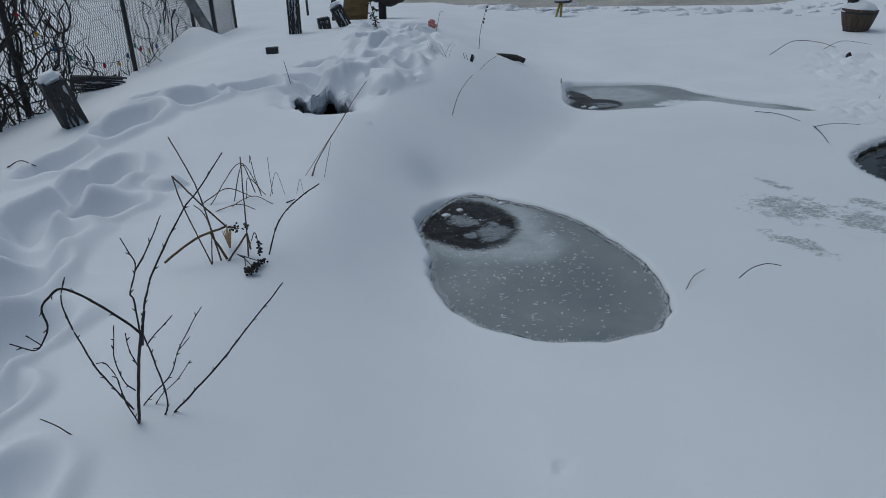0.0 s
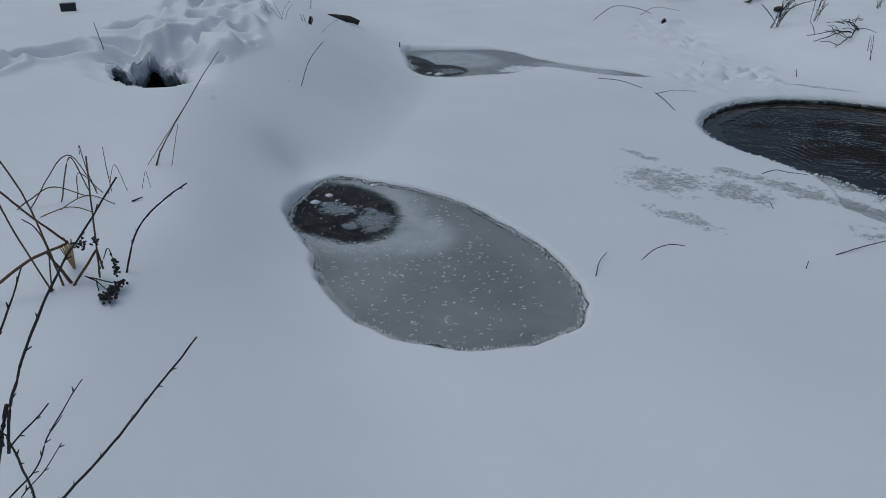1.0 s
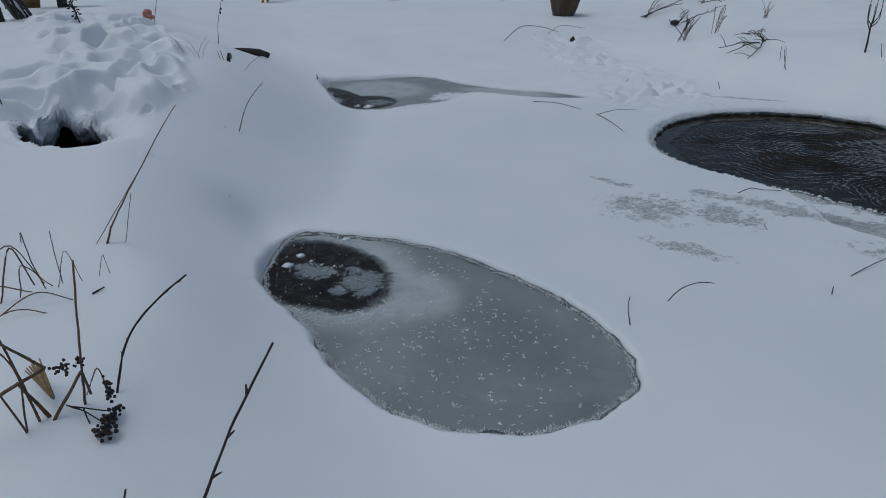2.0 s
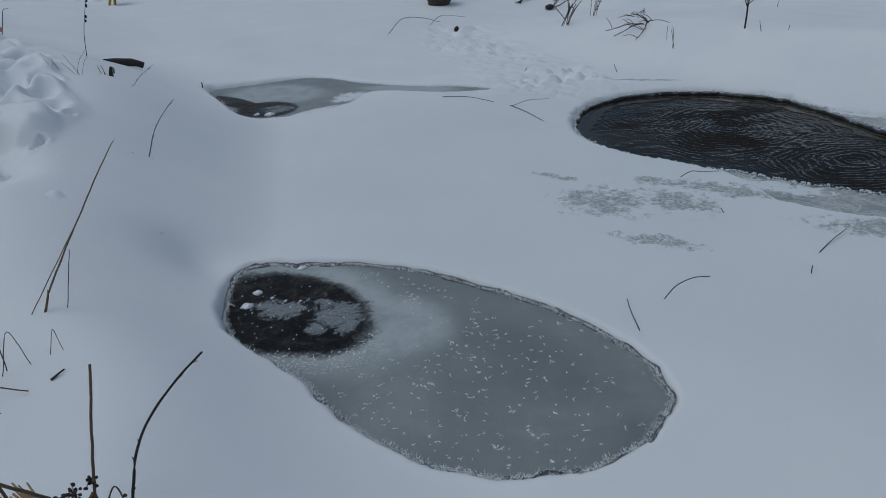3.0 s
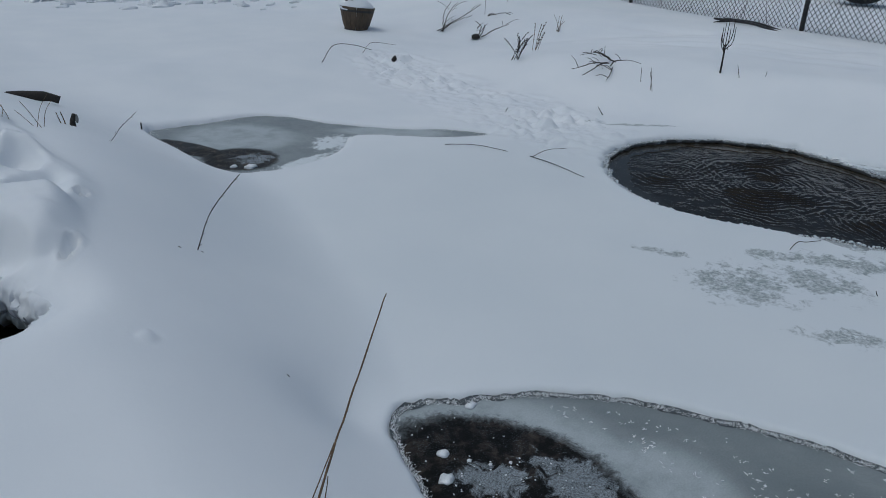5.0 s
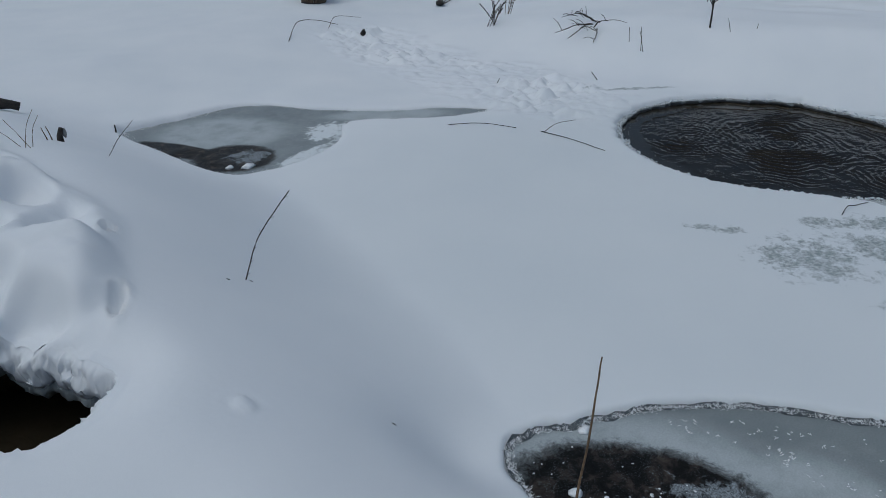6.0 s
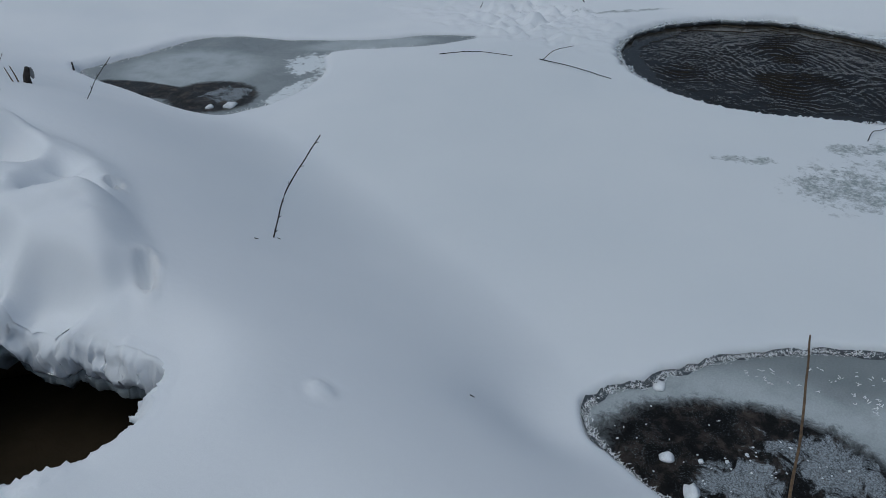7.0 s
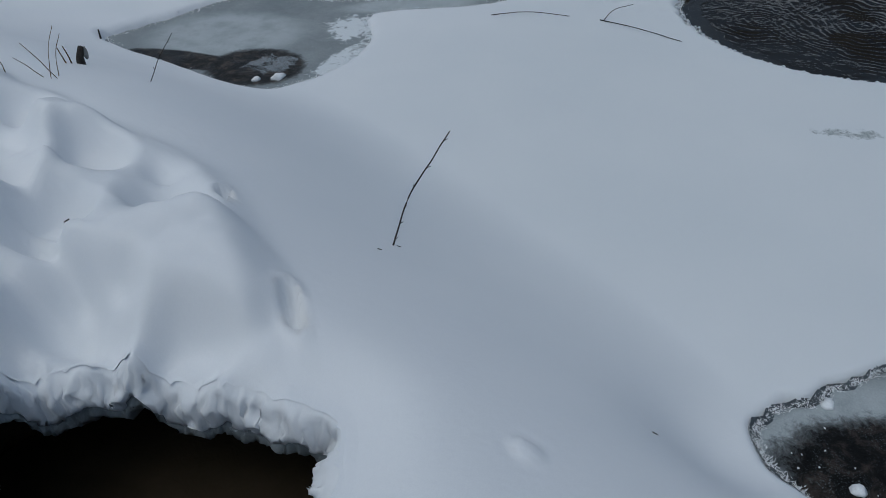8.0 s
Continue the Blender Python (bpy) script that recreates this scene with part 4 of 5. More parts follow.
berries(umbel, (-0.725, 2.72, low + 0.022), 16, (0.008, 0.008, 0.005), 0.005)

hooked = thing("hooked_stem", "single dark bare stem bowing over the snow", "stem")
branch(hooked, ((-0.72, 2.82, 0.36), (-0.67, 2.85, 0.49), (-0.58, 2.87, 0.58), (-0.49, 2.88, 0.635)), 0.0038, 0.0024, BARK, "stem", True, True)

back = thing("dry_reed_clump", "low tangle of bent dry reed blades in snow", "reeds")
for pts, r0, r1 in (
    (((-1.14, 3.45, 0.42), (-1.05, 3.47, 0.46), (-0.94, 3.5, 0.4)), 0.0028, 0.002),
    (((-1.13, 3.44, 0.4), (-0.98, 3.49, 0.58), (-0.9, 3.51, 0.42)), 0.0024, 0.002),
    (((-1.03, 3.48, 0.4), (-0.97, 3.49, 0.57), (-0.93, 3.51, 0.42)), 0.003, 0.0026),
    (((-0.93, 3.51, 0.61), (-0.92, 3.51, 0.5), (-0.9, 3.51, 0.4)), 0.0014, 0.0022),
    (((-0.85, 3.53, 0.59), (-0.85, 3.53, 0.5), (-0.85, 3.53, 0.4)), 0.001, 0.0018),
    (((-0.86, 3.53, 0.4), (-0.82, 3.54, 0.51), (-0.79, 3.54, 0.39)), 0.0014, 0.0012),
    (((-0.97, 3.5, 0.42), (-0.95, 3.5, 0.5), (-0.88, 3.52, 0.4)), 0.0022, 0.0018),
    (((-1.02, 3.4, 0.39), (-0.92, 3.42, 0.43), (-0.82, 3.4, 0.39)), 0.0024, 0.0016),
    (((-1.1, 3.33, 0.38), (-0.98, 3.36, 0.41), (-0.86, 3.34, 0.37)), 0.0024, 0.0016),
    (((-0.73, 3.56, 0.4), (-0.71, 3.57, 0.46), (-0.7, 3.56, 0.39)), 0.0012, 0.001),
):
    branch(back, pts, r0, r1, REED, "blade", False, True)

reeds = thing("tall_reed", "tall bent dry reed with broken brown stalks", "reeds")
for pts, r0, r1, m in (
    (((-0.692, 3.82, 0.41), (-0.668, 3.822, 0.465), (-0.612, 3.83, 0.553), (-0.534, 3.85, 0.66), (-0.448, 3.866, 0.778), (-0.384, 3.882, 0.86), (-0.36, 3.888, 0.885)), 0.0062, 0.002, REED),
    (((-0.735, 3.83, 0.4), (-0.66, 3.835, 0.5), (-0.55, 3.848, 0.64)), 0.003, 0.0022, REED),
    (((-0.64, 3.82, 0.36), (-0.605, 3.83, 0.48), (-0.578, 3.84, 0.58)), 0.0026, 0.002, REED),
    (((-0.7, 3.822, 0.38), (-0.668, 3.826, 0.47)), 0.006, 0.0052, STRAW),
):
    branch(reeds, pts, r0 * 0.62, r1 * 0.62, m, "stalk", False, True)

for pts, r0 in ((((0.106, 5.32, 0.42), (0.14, 5.3, 0.52), (0.19, 5.26, 0.61), (0.25, 5.234, 0.68)), 0.0026), (((0.346, 6.44, 0.52), (0.44, 6.455, 0.6), (0.527, 6.469, 0.65)), 0.0018)):
    t = thing("thin_stem", "thin bare dark stem rising from the snow bank", "stem", "thin stems on the bank")
    branch(t, pts, r0, r0 * 0.6, BARK, "stem", True, True)

# twigs on the pond snow and bank
fallen_twig(((1.3, 2.92, 0.0), (1.34, 2.9, 0.05), (1.38, 2.86, 0.09), (1.426, 2.81, 0.1)), 0.0022)
fallen_twig(((1.041, 2.828, 0.004), (1.1, 2.92, 0.02), (1.175, 3.0, 0.012)), 0.0022)
fallen_twig(((2.69, 6.19, 0.006), (2.8, 6.0, 0.02), (2.88, 5.77, 0.004)), 0.0028)
fallen_twig(((2.9, 5.59, 0.004), (2.84, 5.35, 0.012), (2.77, 5.09, 0.003)), 0.0028)
fallen_twig(((2.9, 5.57, 0.004), (3.05, 5.55, 0.025), (3.2, 5.48, 0.02)), 0.0022)
fallen_twig(((2.14, 2.74, 0.0), (2.28, 2.76, 0.012), (2.43, 2.77, 0.02)), 0.0024)
fallen_twig(((1.919, 2.657, 0.004), (1.93, 2.665, 0.035)), 0.0024)
fallen_twig(((2.23, 3.27, 0.0), (2.21, 3.28, 0.03)), 0.0022)
fallen_twig(((3.95, 8.9, 0.0), (4.3, 9.1, 0.09), (4.6, 9.1, 0.06), (4.75, 8.95, 0.02)), 0.004)
fallen_twig(((4.6, 8.95, 0.02), (4.9, 9.1, 0.06), (5.2, 9.0, 0.02)), 0.003)
fallen_twig(((-1.02, 1.66, 0.0), (-1.05, 1.65, 0.03), (-1.08, 1.64, 0.05)), 0.0018)
fallen_twig(((-0.76, 3.42, 0.004), (-0.72, 3.44, 0.01)), 0.0035)
fallen_twig(((4.43, 5.84, 0.0), (4.47, 5.91, 0.05)), 0.004)
fallen_twig(((2.505, 3.73, 0.002), (2.58, 3.72, 0.02), (2.643, 3.687, 0.012), (2.732, 3.64, 0.004)), 0.0024)
for x, y, a in ((-0.49, 5.77, 2.6), (0.015, 5.325, -1.2), (0.107, 5.323, -1.4), (-0.12, 4.543, -1.4)):
    fallen_twig(((x, y, 0.001), (x + 0.012 * math.cos(a), y + 0.012 * math.sin(a), 0.004)), 0.0016, "tiny dark bit of chaff lying on snow", None, "chaff", "chaff on the snow")
fallen_twig(((-2.62, 4.3, 0.0), (-2.52, 4.28, 0.04), (-2.42, 4.26, 0.05)), 0.004)
fallen_twig(((-2.6, 4.0, 0.0), (-2.55, 4.0, 0.05)), 0.0035)


# ---------------------------------------------------------------- far side: barrel, saplings, prunings
def barrel_planter(x, y):
    z = ground_at(x, y) - 0.05
    t = thing("barrel_planter", "dark weathered half barrel planter filled with snow", "planter")
    t.matrix_world = pose(x, y, z, 3, 4, 20) @ Matrix.Scale(0.9, 4)
    n, h = 16, 0.36
    for k in range(n):
        bm = bmesh.new()
        a0, a1 = 2 * math.pi * (k + 0.03) / n, 2 * math.pi * (k + 0.97) / n
        grid = []
        for f in (0, 0.35, 0.7, 1.0):
            r = 0.135 + 0.115 * f**0.65
            grid.append([bm.verts.new((rr * math.cos(a), rr * math.sin(a), h * f)) for rr, a in ((r, a0), (r, (a0 + a1) / 2), (r, a1), (r - 0.022, a1), (r - 0.022, a0))])
        for a, b in zip(grid, grid[1:]):
            for i in range(5):
                bm.faces.new((a[i], a[(i + 1) % 5], b[(i + 1) % 5], b[i]))
        bm.faces.new(grid[-1])
        bm.faces.new(grid[0][::-1])
        part("stave", bm, BARREL, t, smooth_shade=False)
    for f in (0.12, 0.86):
        bm = bmesh.new()
        r = 0.135 + 0.115 * f**0.65 + 0.003
        pts = [(r * math.cos(a), r * math.sin(a), h * f) for a in np.linspace(0, 2 * math.pi, 41)]
        for p, q in zip(pts, pts[1:]):
            va = [bm.verts.new((p[0], p[1], p[2] + o)) for o in (-0.014, 0.014)] + [bm.verts.new((q[0], q[1], q[2] + o)) for o in (0.014, -0.014)]
            bm.faces.new(va)
        bmesh.ops.remove_doubles(bm, verts=bm.verts[:], dist=1e-4)
        part("hoop", bm, BLACK_METAL, t, "dark rusty iron hoop")
    bm = bmesh.new()
    lump(bm, (0.0, 0.02, h - 0.01), 0.24, (1, 1, 0.5), 0.2, 3, 4)
    part("snow_fill", bm, SNOW, t, "heaped white snow")
    # stump of a cut tree in the barrel
    s = thing("planted_stump", "dark broken trunk with a pale grey scar in the barrel", "stump")
    s.matrix_world = pose(x - 0.06, y + 0.02, z + h - 0.05)
    bm = bmesh.new()
    tube(bm, curve_points(((0, 0, 0), (-0.01, 0, 0.14), (-0.03, 0.01, 0.28), (-0.05, 0.02, 0.52)), 4), 0.075, 0.055, 9, 0.12)
    part("trunk", bm, BARK, s)
    bm = bmesh.new()
    lump(bm, (-0.02, -0.045, 0.25), 0.055, (0.8, 0.5, 1.6), 0.3, 2, 3)
    part("scar", bm, GREY_METAL, s, "pale grey weathered scar")


barrel_planter(5.52, 10.0)


def sapling(x, y):
    z = ground_at(x, y)
    t = thing("sapling", "leafless young tree with upswept thin branches", "sapling")
    trunk = branch(t, ((x, y, z), (x + 0.004, y, z + 0.12), (x, y, z + 0.24)), 0.009, 0.007, BARK, "trunk", False, True)
    for k in range(7):
        a, w = k * 0.9 + 0.3, rng.uniform(0.03, 0.06)
        h = rng.uniform(0.15, 0.28)
        z0 = z + rng.uniform(0.18, 0.24)
        branch(trunk, ((x, y, z0), (x + w * math.cos(a), y + w * math.sin(a), z0 + h * 0.35), (x + w * 1.1 * math.cos(a), y + w * 1.1 * math.sin(a), z0 + h)), 0.005, 0.0022, BARK, "branch", False)


sapling(5.44, 5.24)


def weed(x, y, count, height, spread_r, label, mat, seeds=0, thick=0.0034):
    z = ground_at(x, y)
    t = thing("dry_weed", label, "weed", "dead weeds in the snow")
    for k in range(count):
        a, w = rng.uniform(0, 6.28), rng.uniform(0.2, 1.0) * spread_r
        h = height * rng.uniform(0.6, 1.1)
        tip = (x + w * math.cos(a), y + w * math.sin(a), z + h)
        bx, by = x + rng.uniform(-1, 1) * spread_r * 0.25, y + rng.uniform(-1, 1) * spread_r * 0.25
        pts = ((bx, by, z), ((bx + tip[0]) / 2 + rng.uniform(-0.01, 0.01), (by + tip[1]) / 2, z + h * 0.6), tip)
        stem = branch(t, pts, thick, thick * 0.6, mat, "stem", False, True)
        if seeds:
            bm = bmesh.new()
            line = curve_points(pts, seeds)
            for q in line[len(line) // 3 :]:
                lump(bm, q + Vector((rng.uniform(-1, 1), rng.uniform(-1, 1), 0)) * 0.006, 0.0075, (1, 1, 1.2), 0.4, 1, k)
            part("seeds", bm, SEED, stem, "dark dried seed pods")["kind"] = "stuff"
    return t


weed(5.36, 7.39, 10, 0.25, 0.2, "dead stems with dark seed pods above snow", BARK, 5)
weed(6.0, 7.56, 6, 0.3, 0.14, "pale dry stems with few seeds", REED, 3)
weed(7.36, 8.1, 7, 0.2, 0.16, "thin pale grass stems in snow", REED)
weed(5.14, 5.85, 1, 0.2, 0.03, "thin upright stem in snow", BARK)
weed(5.03, 5.69, 2, 0.2, 0.06, "two thin upright stems in snow", BARK)
weed(5.4, 5.06, 1, 0.11, 0.04, "short thin stem poking through snow", BARK)
weed(5.5, 4.86, 1, 0.06, 0.01, "short dark stub poking through snow", BARK)
weed(6.55, 5.58, 1, 0.1, 0.02, "short thin stem poking through snow", BARK)
weed(7.34, 9.32, 1, 0.45, 0.2, "tall thin bare stem leaning over snow", BARK)
weed(7.92, 9.34, 1, 0.3, 0.16, "tall thin bare stem leaning over snow", BARK)
weed(3.9, 6.5, 1, 0.07, 0.03, "short thin stem poking through snow", BARK)


def pruning(x, y, turn, length, count, label, dense=3):
    """A cut branch lying on the snow, with side twigs."""
    z = ground_at(x, y)
    t = thing("fallen_branch", label, "branch", "cut branches on the snow")
    for k in range(count):
        a = Vector((x + rng.uniform(-0.06, 0.06), y + rng.uniform(-0.06, 0.06), z + 0.015))
        w = radians(turn + rng.uniform(-1, 1) * 14 * count ** 0.5 / length**0.5)
        n = length * rng.uniform(0.6, 1)
        end = Vector((a.x + math.cos(w) * n, a.y + math.sin(w) * n, 0))
        end.z = ground_at(end.x, end.y) + rng.uniform(0.02, 0.14)
        mid = a.lerp(end, 0.5) + Vector((rng.uniform(-0.05, 0.05), rng.uniform(-0.05, 0.05), 0.03))
        limb = branch(t, (a, mid, end), 0.0065, 0.003, BARK, "limb", True, wobble=0.012)
        for _ in range(dense):
            q = a.lerp(end, rng.uniform(0.2, 0.95)) + Vector((0, 0, 0.015))
            v = w + rng.choice((-1, 1)) * rng.uniform(0.5, 1.1)
            n2 = rng.uniform(0.08, 0.22)
            e = q + Vector((math.cos(v) * n2, math.sin(v) * n2, rng.uniform(-0.02, 0.1)))
            branch(limb, (q, (q + e) / 2 + Vector((0, 0, 0.015)), e), 0.0034, 0.0018, BARK, "twig", True)
    return t


pruning(6.37, 9.31, 18, 1.15, 4, "long snow-dusted pruned branches lying on snow", 2)
pruning(6.55, 8.8, 12, 0.5, 3, "short dark cut branch half buried in snow", 2)
pruning(7.3, 9.15, 245, 0.42, 2, "short dark cut branch half buried in snow", 1)
pruning(5.4, 6.28, 70, 0.5, 2, "tangled dark pruned twigs lying on snow", 3)
pruning(5.38, 6.3, 150, 0.5, 2, "tangled dark pruned twigs lying on snow", 3)
pruning(5.3, 6.25, 225, 0.3, 2, "tangled dark pruned twigs lying on snow", 3)
bm = bmesh.new()
lump(bm, (6.5, 8.8, ground_at(6.5, 8.8) + 0.03), 0.045, (1.5, 1, 0.8), 0.5, 2, 5)
tagged(link("clod", bm, BARK), "dark clod of bark on the snow", "clod")
bm = bmesh.new()
lump(bm, (4.72, 8.58, ground_at(4.72, 8.58) + 0.03), 0.03, (1.0, 0.8, 1.3), 0.8, 2, 6)
tagged(link("clod", bm, SEED), "dark frozen clod on trodden snow", "clod")


# ---------------------------------------------------------------- fences
def chain_link(bm, a, b, z0, z1, pitch=0.062, r=0.0024):
    """Woven diamond mesh between two ground points."""
    a, b = Vector(a), Vector(b)
    run = (b - a).length
    d = (b - a) / run
    side = Vector((-d.y, d.x))
    n, rows = int(run / pitch), int((z1 - z0) / (pitch * 0.55))
    for k in range(n):
        for flip in (0, 1):
            prev = None
            for j in range(rows + 1):
                if flip:
                    x = (k + 0.5 + (0.5 if (j % 2) == 0 else 0.0)) * pitch
                else:
                    x = (k + (0.5 if j % 2 else 0.0)) * pitch
                q = a + d * x
                g = [bm.verts.new((q.x + side.x * r * s + d.x * r * u, q.y + side.y * r * s + d.y * r * u, z0 + j * pitch * 0.55)) for s, u in ((0, 1), (0.9, -0.6), (-0.9, -0.6))]
                if prev:
                    for i in range(3):
                        bm.faces.new((prev[i], prev[(i + 1) % 3], g[(i + 1) % 3], g[i]))
                prev = g
    return bm


def chain_fence(posts, height, label, pitch, wire):
    t = thing("chain_link_fence", label, "fence", "chain link fences")
    zs = [ground_at(*p) for p in posts]
    for (x, y), z in zip(posts, zs):
        bm = bmesh.new()
        tube(bm, [(x, y, z - 0.2), (x, y, z + height)], 0.03, 0.03, 10)
        tube(bm, [(x, y, z + height), (x, y, z + height + 0.02)], 0.036, 0.02, 10)
        part("post", bm, BLACK_METAL, t)
    for (p, q), (za, zb) in zip(zip(posts, posts[1:]), zip(zs, zs[1:])):
        bm = bmesh.new()
        chain_link(bm, p, q, min(za, zb) - 0.08, max(za, zb) + height - 0.05, pitch, wire)
        part("mesh_panel", bm, WIRE, t, "woven dark wire diamonds", smooth_shade=False)
        bm = bmesh.new()
        tube(bm, [(*p, za + height - 0.03), (*q, zb + height - 0.03)], 0.018, 0.018, 8)
        part("top_rail", bm, BLACK_METAL, t)
    return t


LEFT_POSTS = ((-3.5, 3.8), (-3.74, 6.65), (-3.9, 9.6), (-4.12, 12.9), (-4.4, 16.6))
RIGHT_POSTS = ((11.67, 11.55), (10.32, 8.53), (8.97, 5.51), (7.62, 2.49))
chain_fence(LEFT_POSTS, 1.25, "black chain link fence overgrown with bare vines", 0.06, 0.0024)
chain_fence(RIGHT_POSTS, 1.25, "dark chain link fence standing in snow", 0.072, 0.0042)
for x, y, label in ((-3.92, 13.4, "black steel stake beside the fence"),):
    t = thing("stake", label, "stake")
    bm = bmesh.new()
    tube(bm, [(x, y, ground_at(x, y) - 0.1), (x, y, ground_at(x, y) + 1.2)], 0.04, 0.04, 8)
    part("shaft", bm, BLACK_METAL, t)
t = thing("leaning_plank", "grey weathered plank leaning on the fence", "plank")
bm = bmesh.new()
z = ground_at(-3.7, 12.2)
box(bm, (0.15, 0.04, 1.6), pose(-3.75, 11.9, z + 0.6, 4, -24, 0), 0.006)
part("board", bm, GREY_METAL, t)

# bare vines over the near fence
vines = thing("bare_vine", "dense tangle of bare dark vines on chain link", "vine")
vr = random.Random(31)
for k in range(210):
    y0 = vr.uniform(4.6, 7.6) if k < 185 else vr.uniform(7.6, 12.5)
    x0 = float(np.interp(y0, [p[1] for p in LEFT_POSTS], [p[0] for p in LEFT_POSTS]))
    z0 = vr.uniform(0.25, 1.3)
    if k > 200:
        z0 = vr.uniform(0.3, 0.6)
    a = vr.uniform(0, 6.28)
    pts, turn = [], vr.uniform(-1.3, 1.3)
    y, z = y0, z0
    for j in range(vr.randint(5, 10)):
        pts.append(Vector((x0 + vr.uniform(-0.02, 0.12), y, z)))
        y += 0.16 * math.cos(a)
        z += 0.16 * math.sin(a)
        a += turn * 0.42 + vr.uniform(-0.5, 0.5)
        if z < 0.3 or z > 1.4:
            a = -a
            z = min(max(z, 0.3), 1.4)
    bm = bmesh.new()
    w = vr.choice((0.004, 0.005, 0.006, 0.008, 0.013))
    tube(bm, curve_points(pts, 4), w, w * 0.5, 5, 0.1)
    part("vine_stem", bm, BARK, vines)


def light_string(points, step, label):
    t = thing("string_lights", label, "string lights")
    pts = curve_points(points, 8)
    bm = bmesh.new()
    tube(bm, pts, 0.004, 0.004, 4)
    part("cable", bm, BLACK_METAL, t)
    for k, q in enumerate(pts[::step]):
        mat = BULBS[k % len(BULBS)]
        bm = bmesh.new()
        lump(bm, q - Vector((0, 0, 0.03)), 0.02, (0.8, 0.8, 1.5), 0.0, 2, 0)
        bulb = part("bulb", bm, mat, t, "small coloured glass bulb")
        bm = bmesh.new()
        tube(bm, [q + Vector((0, 0, 0.004)), q - Vector((0, 0, 0.014))], 0.01, 0.011, 7)
        part("socket", bm, BLACK_METAL, bulb)


BULBS = []
for name, c in (("red_glass", (0.35, 0.02, 0.02)), ("yellow_glass", (0.5, 0.3, 0.03)), ("blue_glass", (0.03, 0.08, 0.25)), ("green_glass", (0.03, 0.2, 0.12)), ("dark_glass", (0.05, 0.05, 0.06))):
    BULBS.append(material(name, c, 0.2)[0])
light_string(((-3.6, 6.6, 1.2), (-3.65, 7.2, 0.85), (-3.7, 7.9, 0.62), (-3.75, 8.8, 0.5), (-3.85, 9.6, 0.62)), 4, "unlit coloured string lights draped along the fence")
light_string(((-3.9, 9.9, 0.55), (-3.95, 10.6, 0.5), (-4.0, 11.4, 1.2)), 4, "unlit coloured string lights draped along the fence")
light_string(((9.0, 5.2, 1.4), (8.75, 4.6, 1.15), (8.5, 4.0, 1.0), (8.2, 3.3, 1.2)), 6, "unlit string lights hanging on dark fence")

# weeds and stems in the right fence
for k in range(9):
    f = vr.uniform(0.05, 0.95)
    x, y = 10.3 - 2.68 * f, 8.5 - 6.0 * f
    weed(x + 0.12 + 0.2 * vr.random(), y + 0.1, vr.randint(1, 3), vr.uniform(0.3, 0.9), 0.35, "bare dark weed stems behind the fence", BARK)

# black sledge-like rail half buried at the fence foot
t = thing("buried_rail", "black curved plastic rail half buried beside fence", "rail")
for o in (0.0, 0.14):
    bm = bmesh.new()
    line = [(9.5 - o, 6.68), (9.25 - o, 6.4), (9.0 - o, 6.05), (8.82 - o, 5.66)]
    lift = (0.0, 0.025, 0.03, -0.02)
    tube(bm, curve_points([(px, py, ground_at(px, py) + h) for (px, py), h in zip(line, lift)], 6), 0.016, 0.016, 7)
    part("side_rail", bm, BLACK_METAL, t)
for k in range(6):
    bm = bmesh.new()
    px, py = 9.4 - k * 0.1, 6.56 - k * 0.14
    g = ground_at(px, py) + 0.015
    tube(bm, [(px, py, g), (px - 0.14, py, g)], 0.008, 0.008, 5)
    part("rung", bm, BLACK_METAL, t)
t = thing("buried_hose", "black coiled hose showing through snow", "hose")
bm = bmesh.new()
tube(bm, [(8.95 + 0.1 * math.cos(a), 6.5 + 0.12 * math.sin(a), ground_at(8.95, 6.5) + 0.02 + 0.04 * math.sin(a * 0.5)) for a in np.linspace(0, 9, 50)], 0.014, 0.014, 6)
part("coil", bm, BLACK_METAL, t)

# timber edge of a raised bed, half under snow
t = thing("raised_bed_edge", "weathered dark brown timber bed edge under snow", "timber edge")
for k in range(2):
    bm = bmesh.new()
    box(bm, (1.8, 0.05, 0.12), pose(5.41, 2.7, 0.272 + 0.124 * k, 0, 0, 86), 0.008)
    part("board", bm, PLANK, t)
bm = bmesh.new()
lump(bm, (5.64, 2.7, 0.42), 0.5, (0.48, 1.9, 0.1), 0.1, 3, 2)
part("snow_cap", bm, SNOW, t, "white snow ridge on the timber")

# dark fire bowl beyond the right fence
t = thing("fire_bowl", "dark rusty round fire bowl resting in snow", "fire bowl")
x, y = 13.6, 5.8
z = ground_at(x, y)
bm = bmesh.new()
rings = []
for f in np.linspace(0.05, 1, 8):
    rr, zz = 0.46 * math.sin(f * math.pi / 2), 0.34 * (1 - math.cos(f * math.pi / 2))
    rings.append([bm.verts.new((x + rr * math.cos(a), y + rr * math.sin(a), z + 0.02 + zz)) for a in np.linspace(0, 2 * math.pi, 25)[:-1]])
for a, b in zip(rings, rings[1:]):
    for i in range(24):
        bm.faces.new((a[i], a[(i + 1) % 24], b[(i + 1) % 24], b[i]))
bm.faces.new(rings[0][::-1])
bowl = part("bowl", bm, BLACK_METAL, t)
m = bowl.modifiers.new("thickness", "SOLIDIFY")
m.thickness = 0.012
bm = bmesh.new()
tube(bm, [(x + 0.46 * math.cos(a), y + 0.46 * math.sin(a), z + 0.36) for a in np.linspace(0, 2 * math.pi, 33)], 0.016, 0.016, 6)
part("rim", bm, BLACK_METAL, t)
t = thing("garden_stake", "thin black stake standing in snow behind fence", "stake")
bm = bmesh.new()
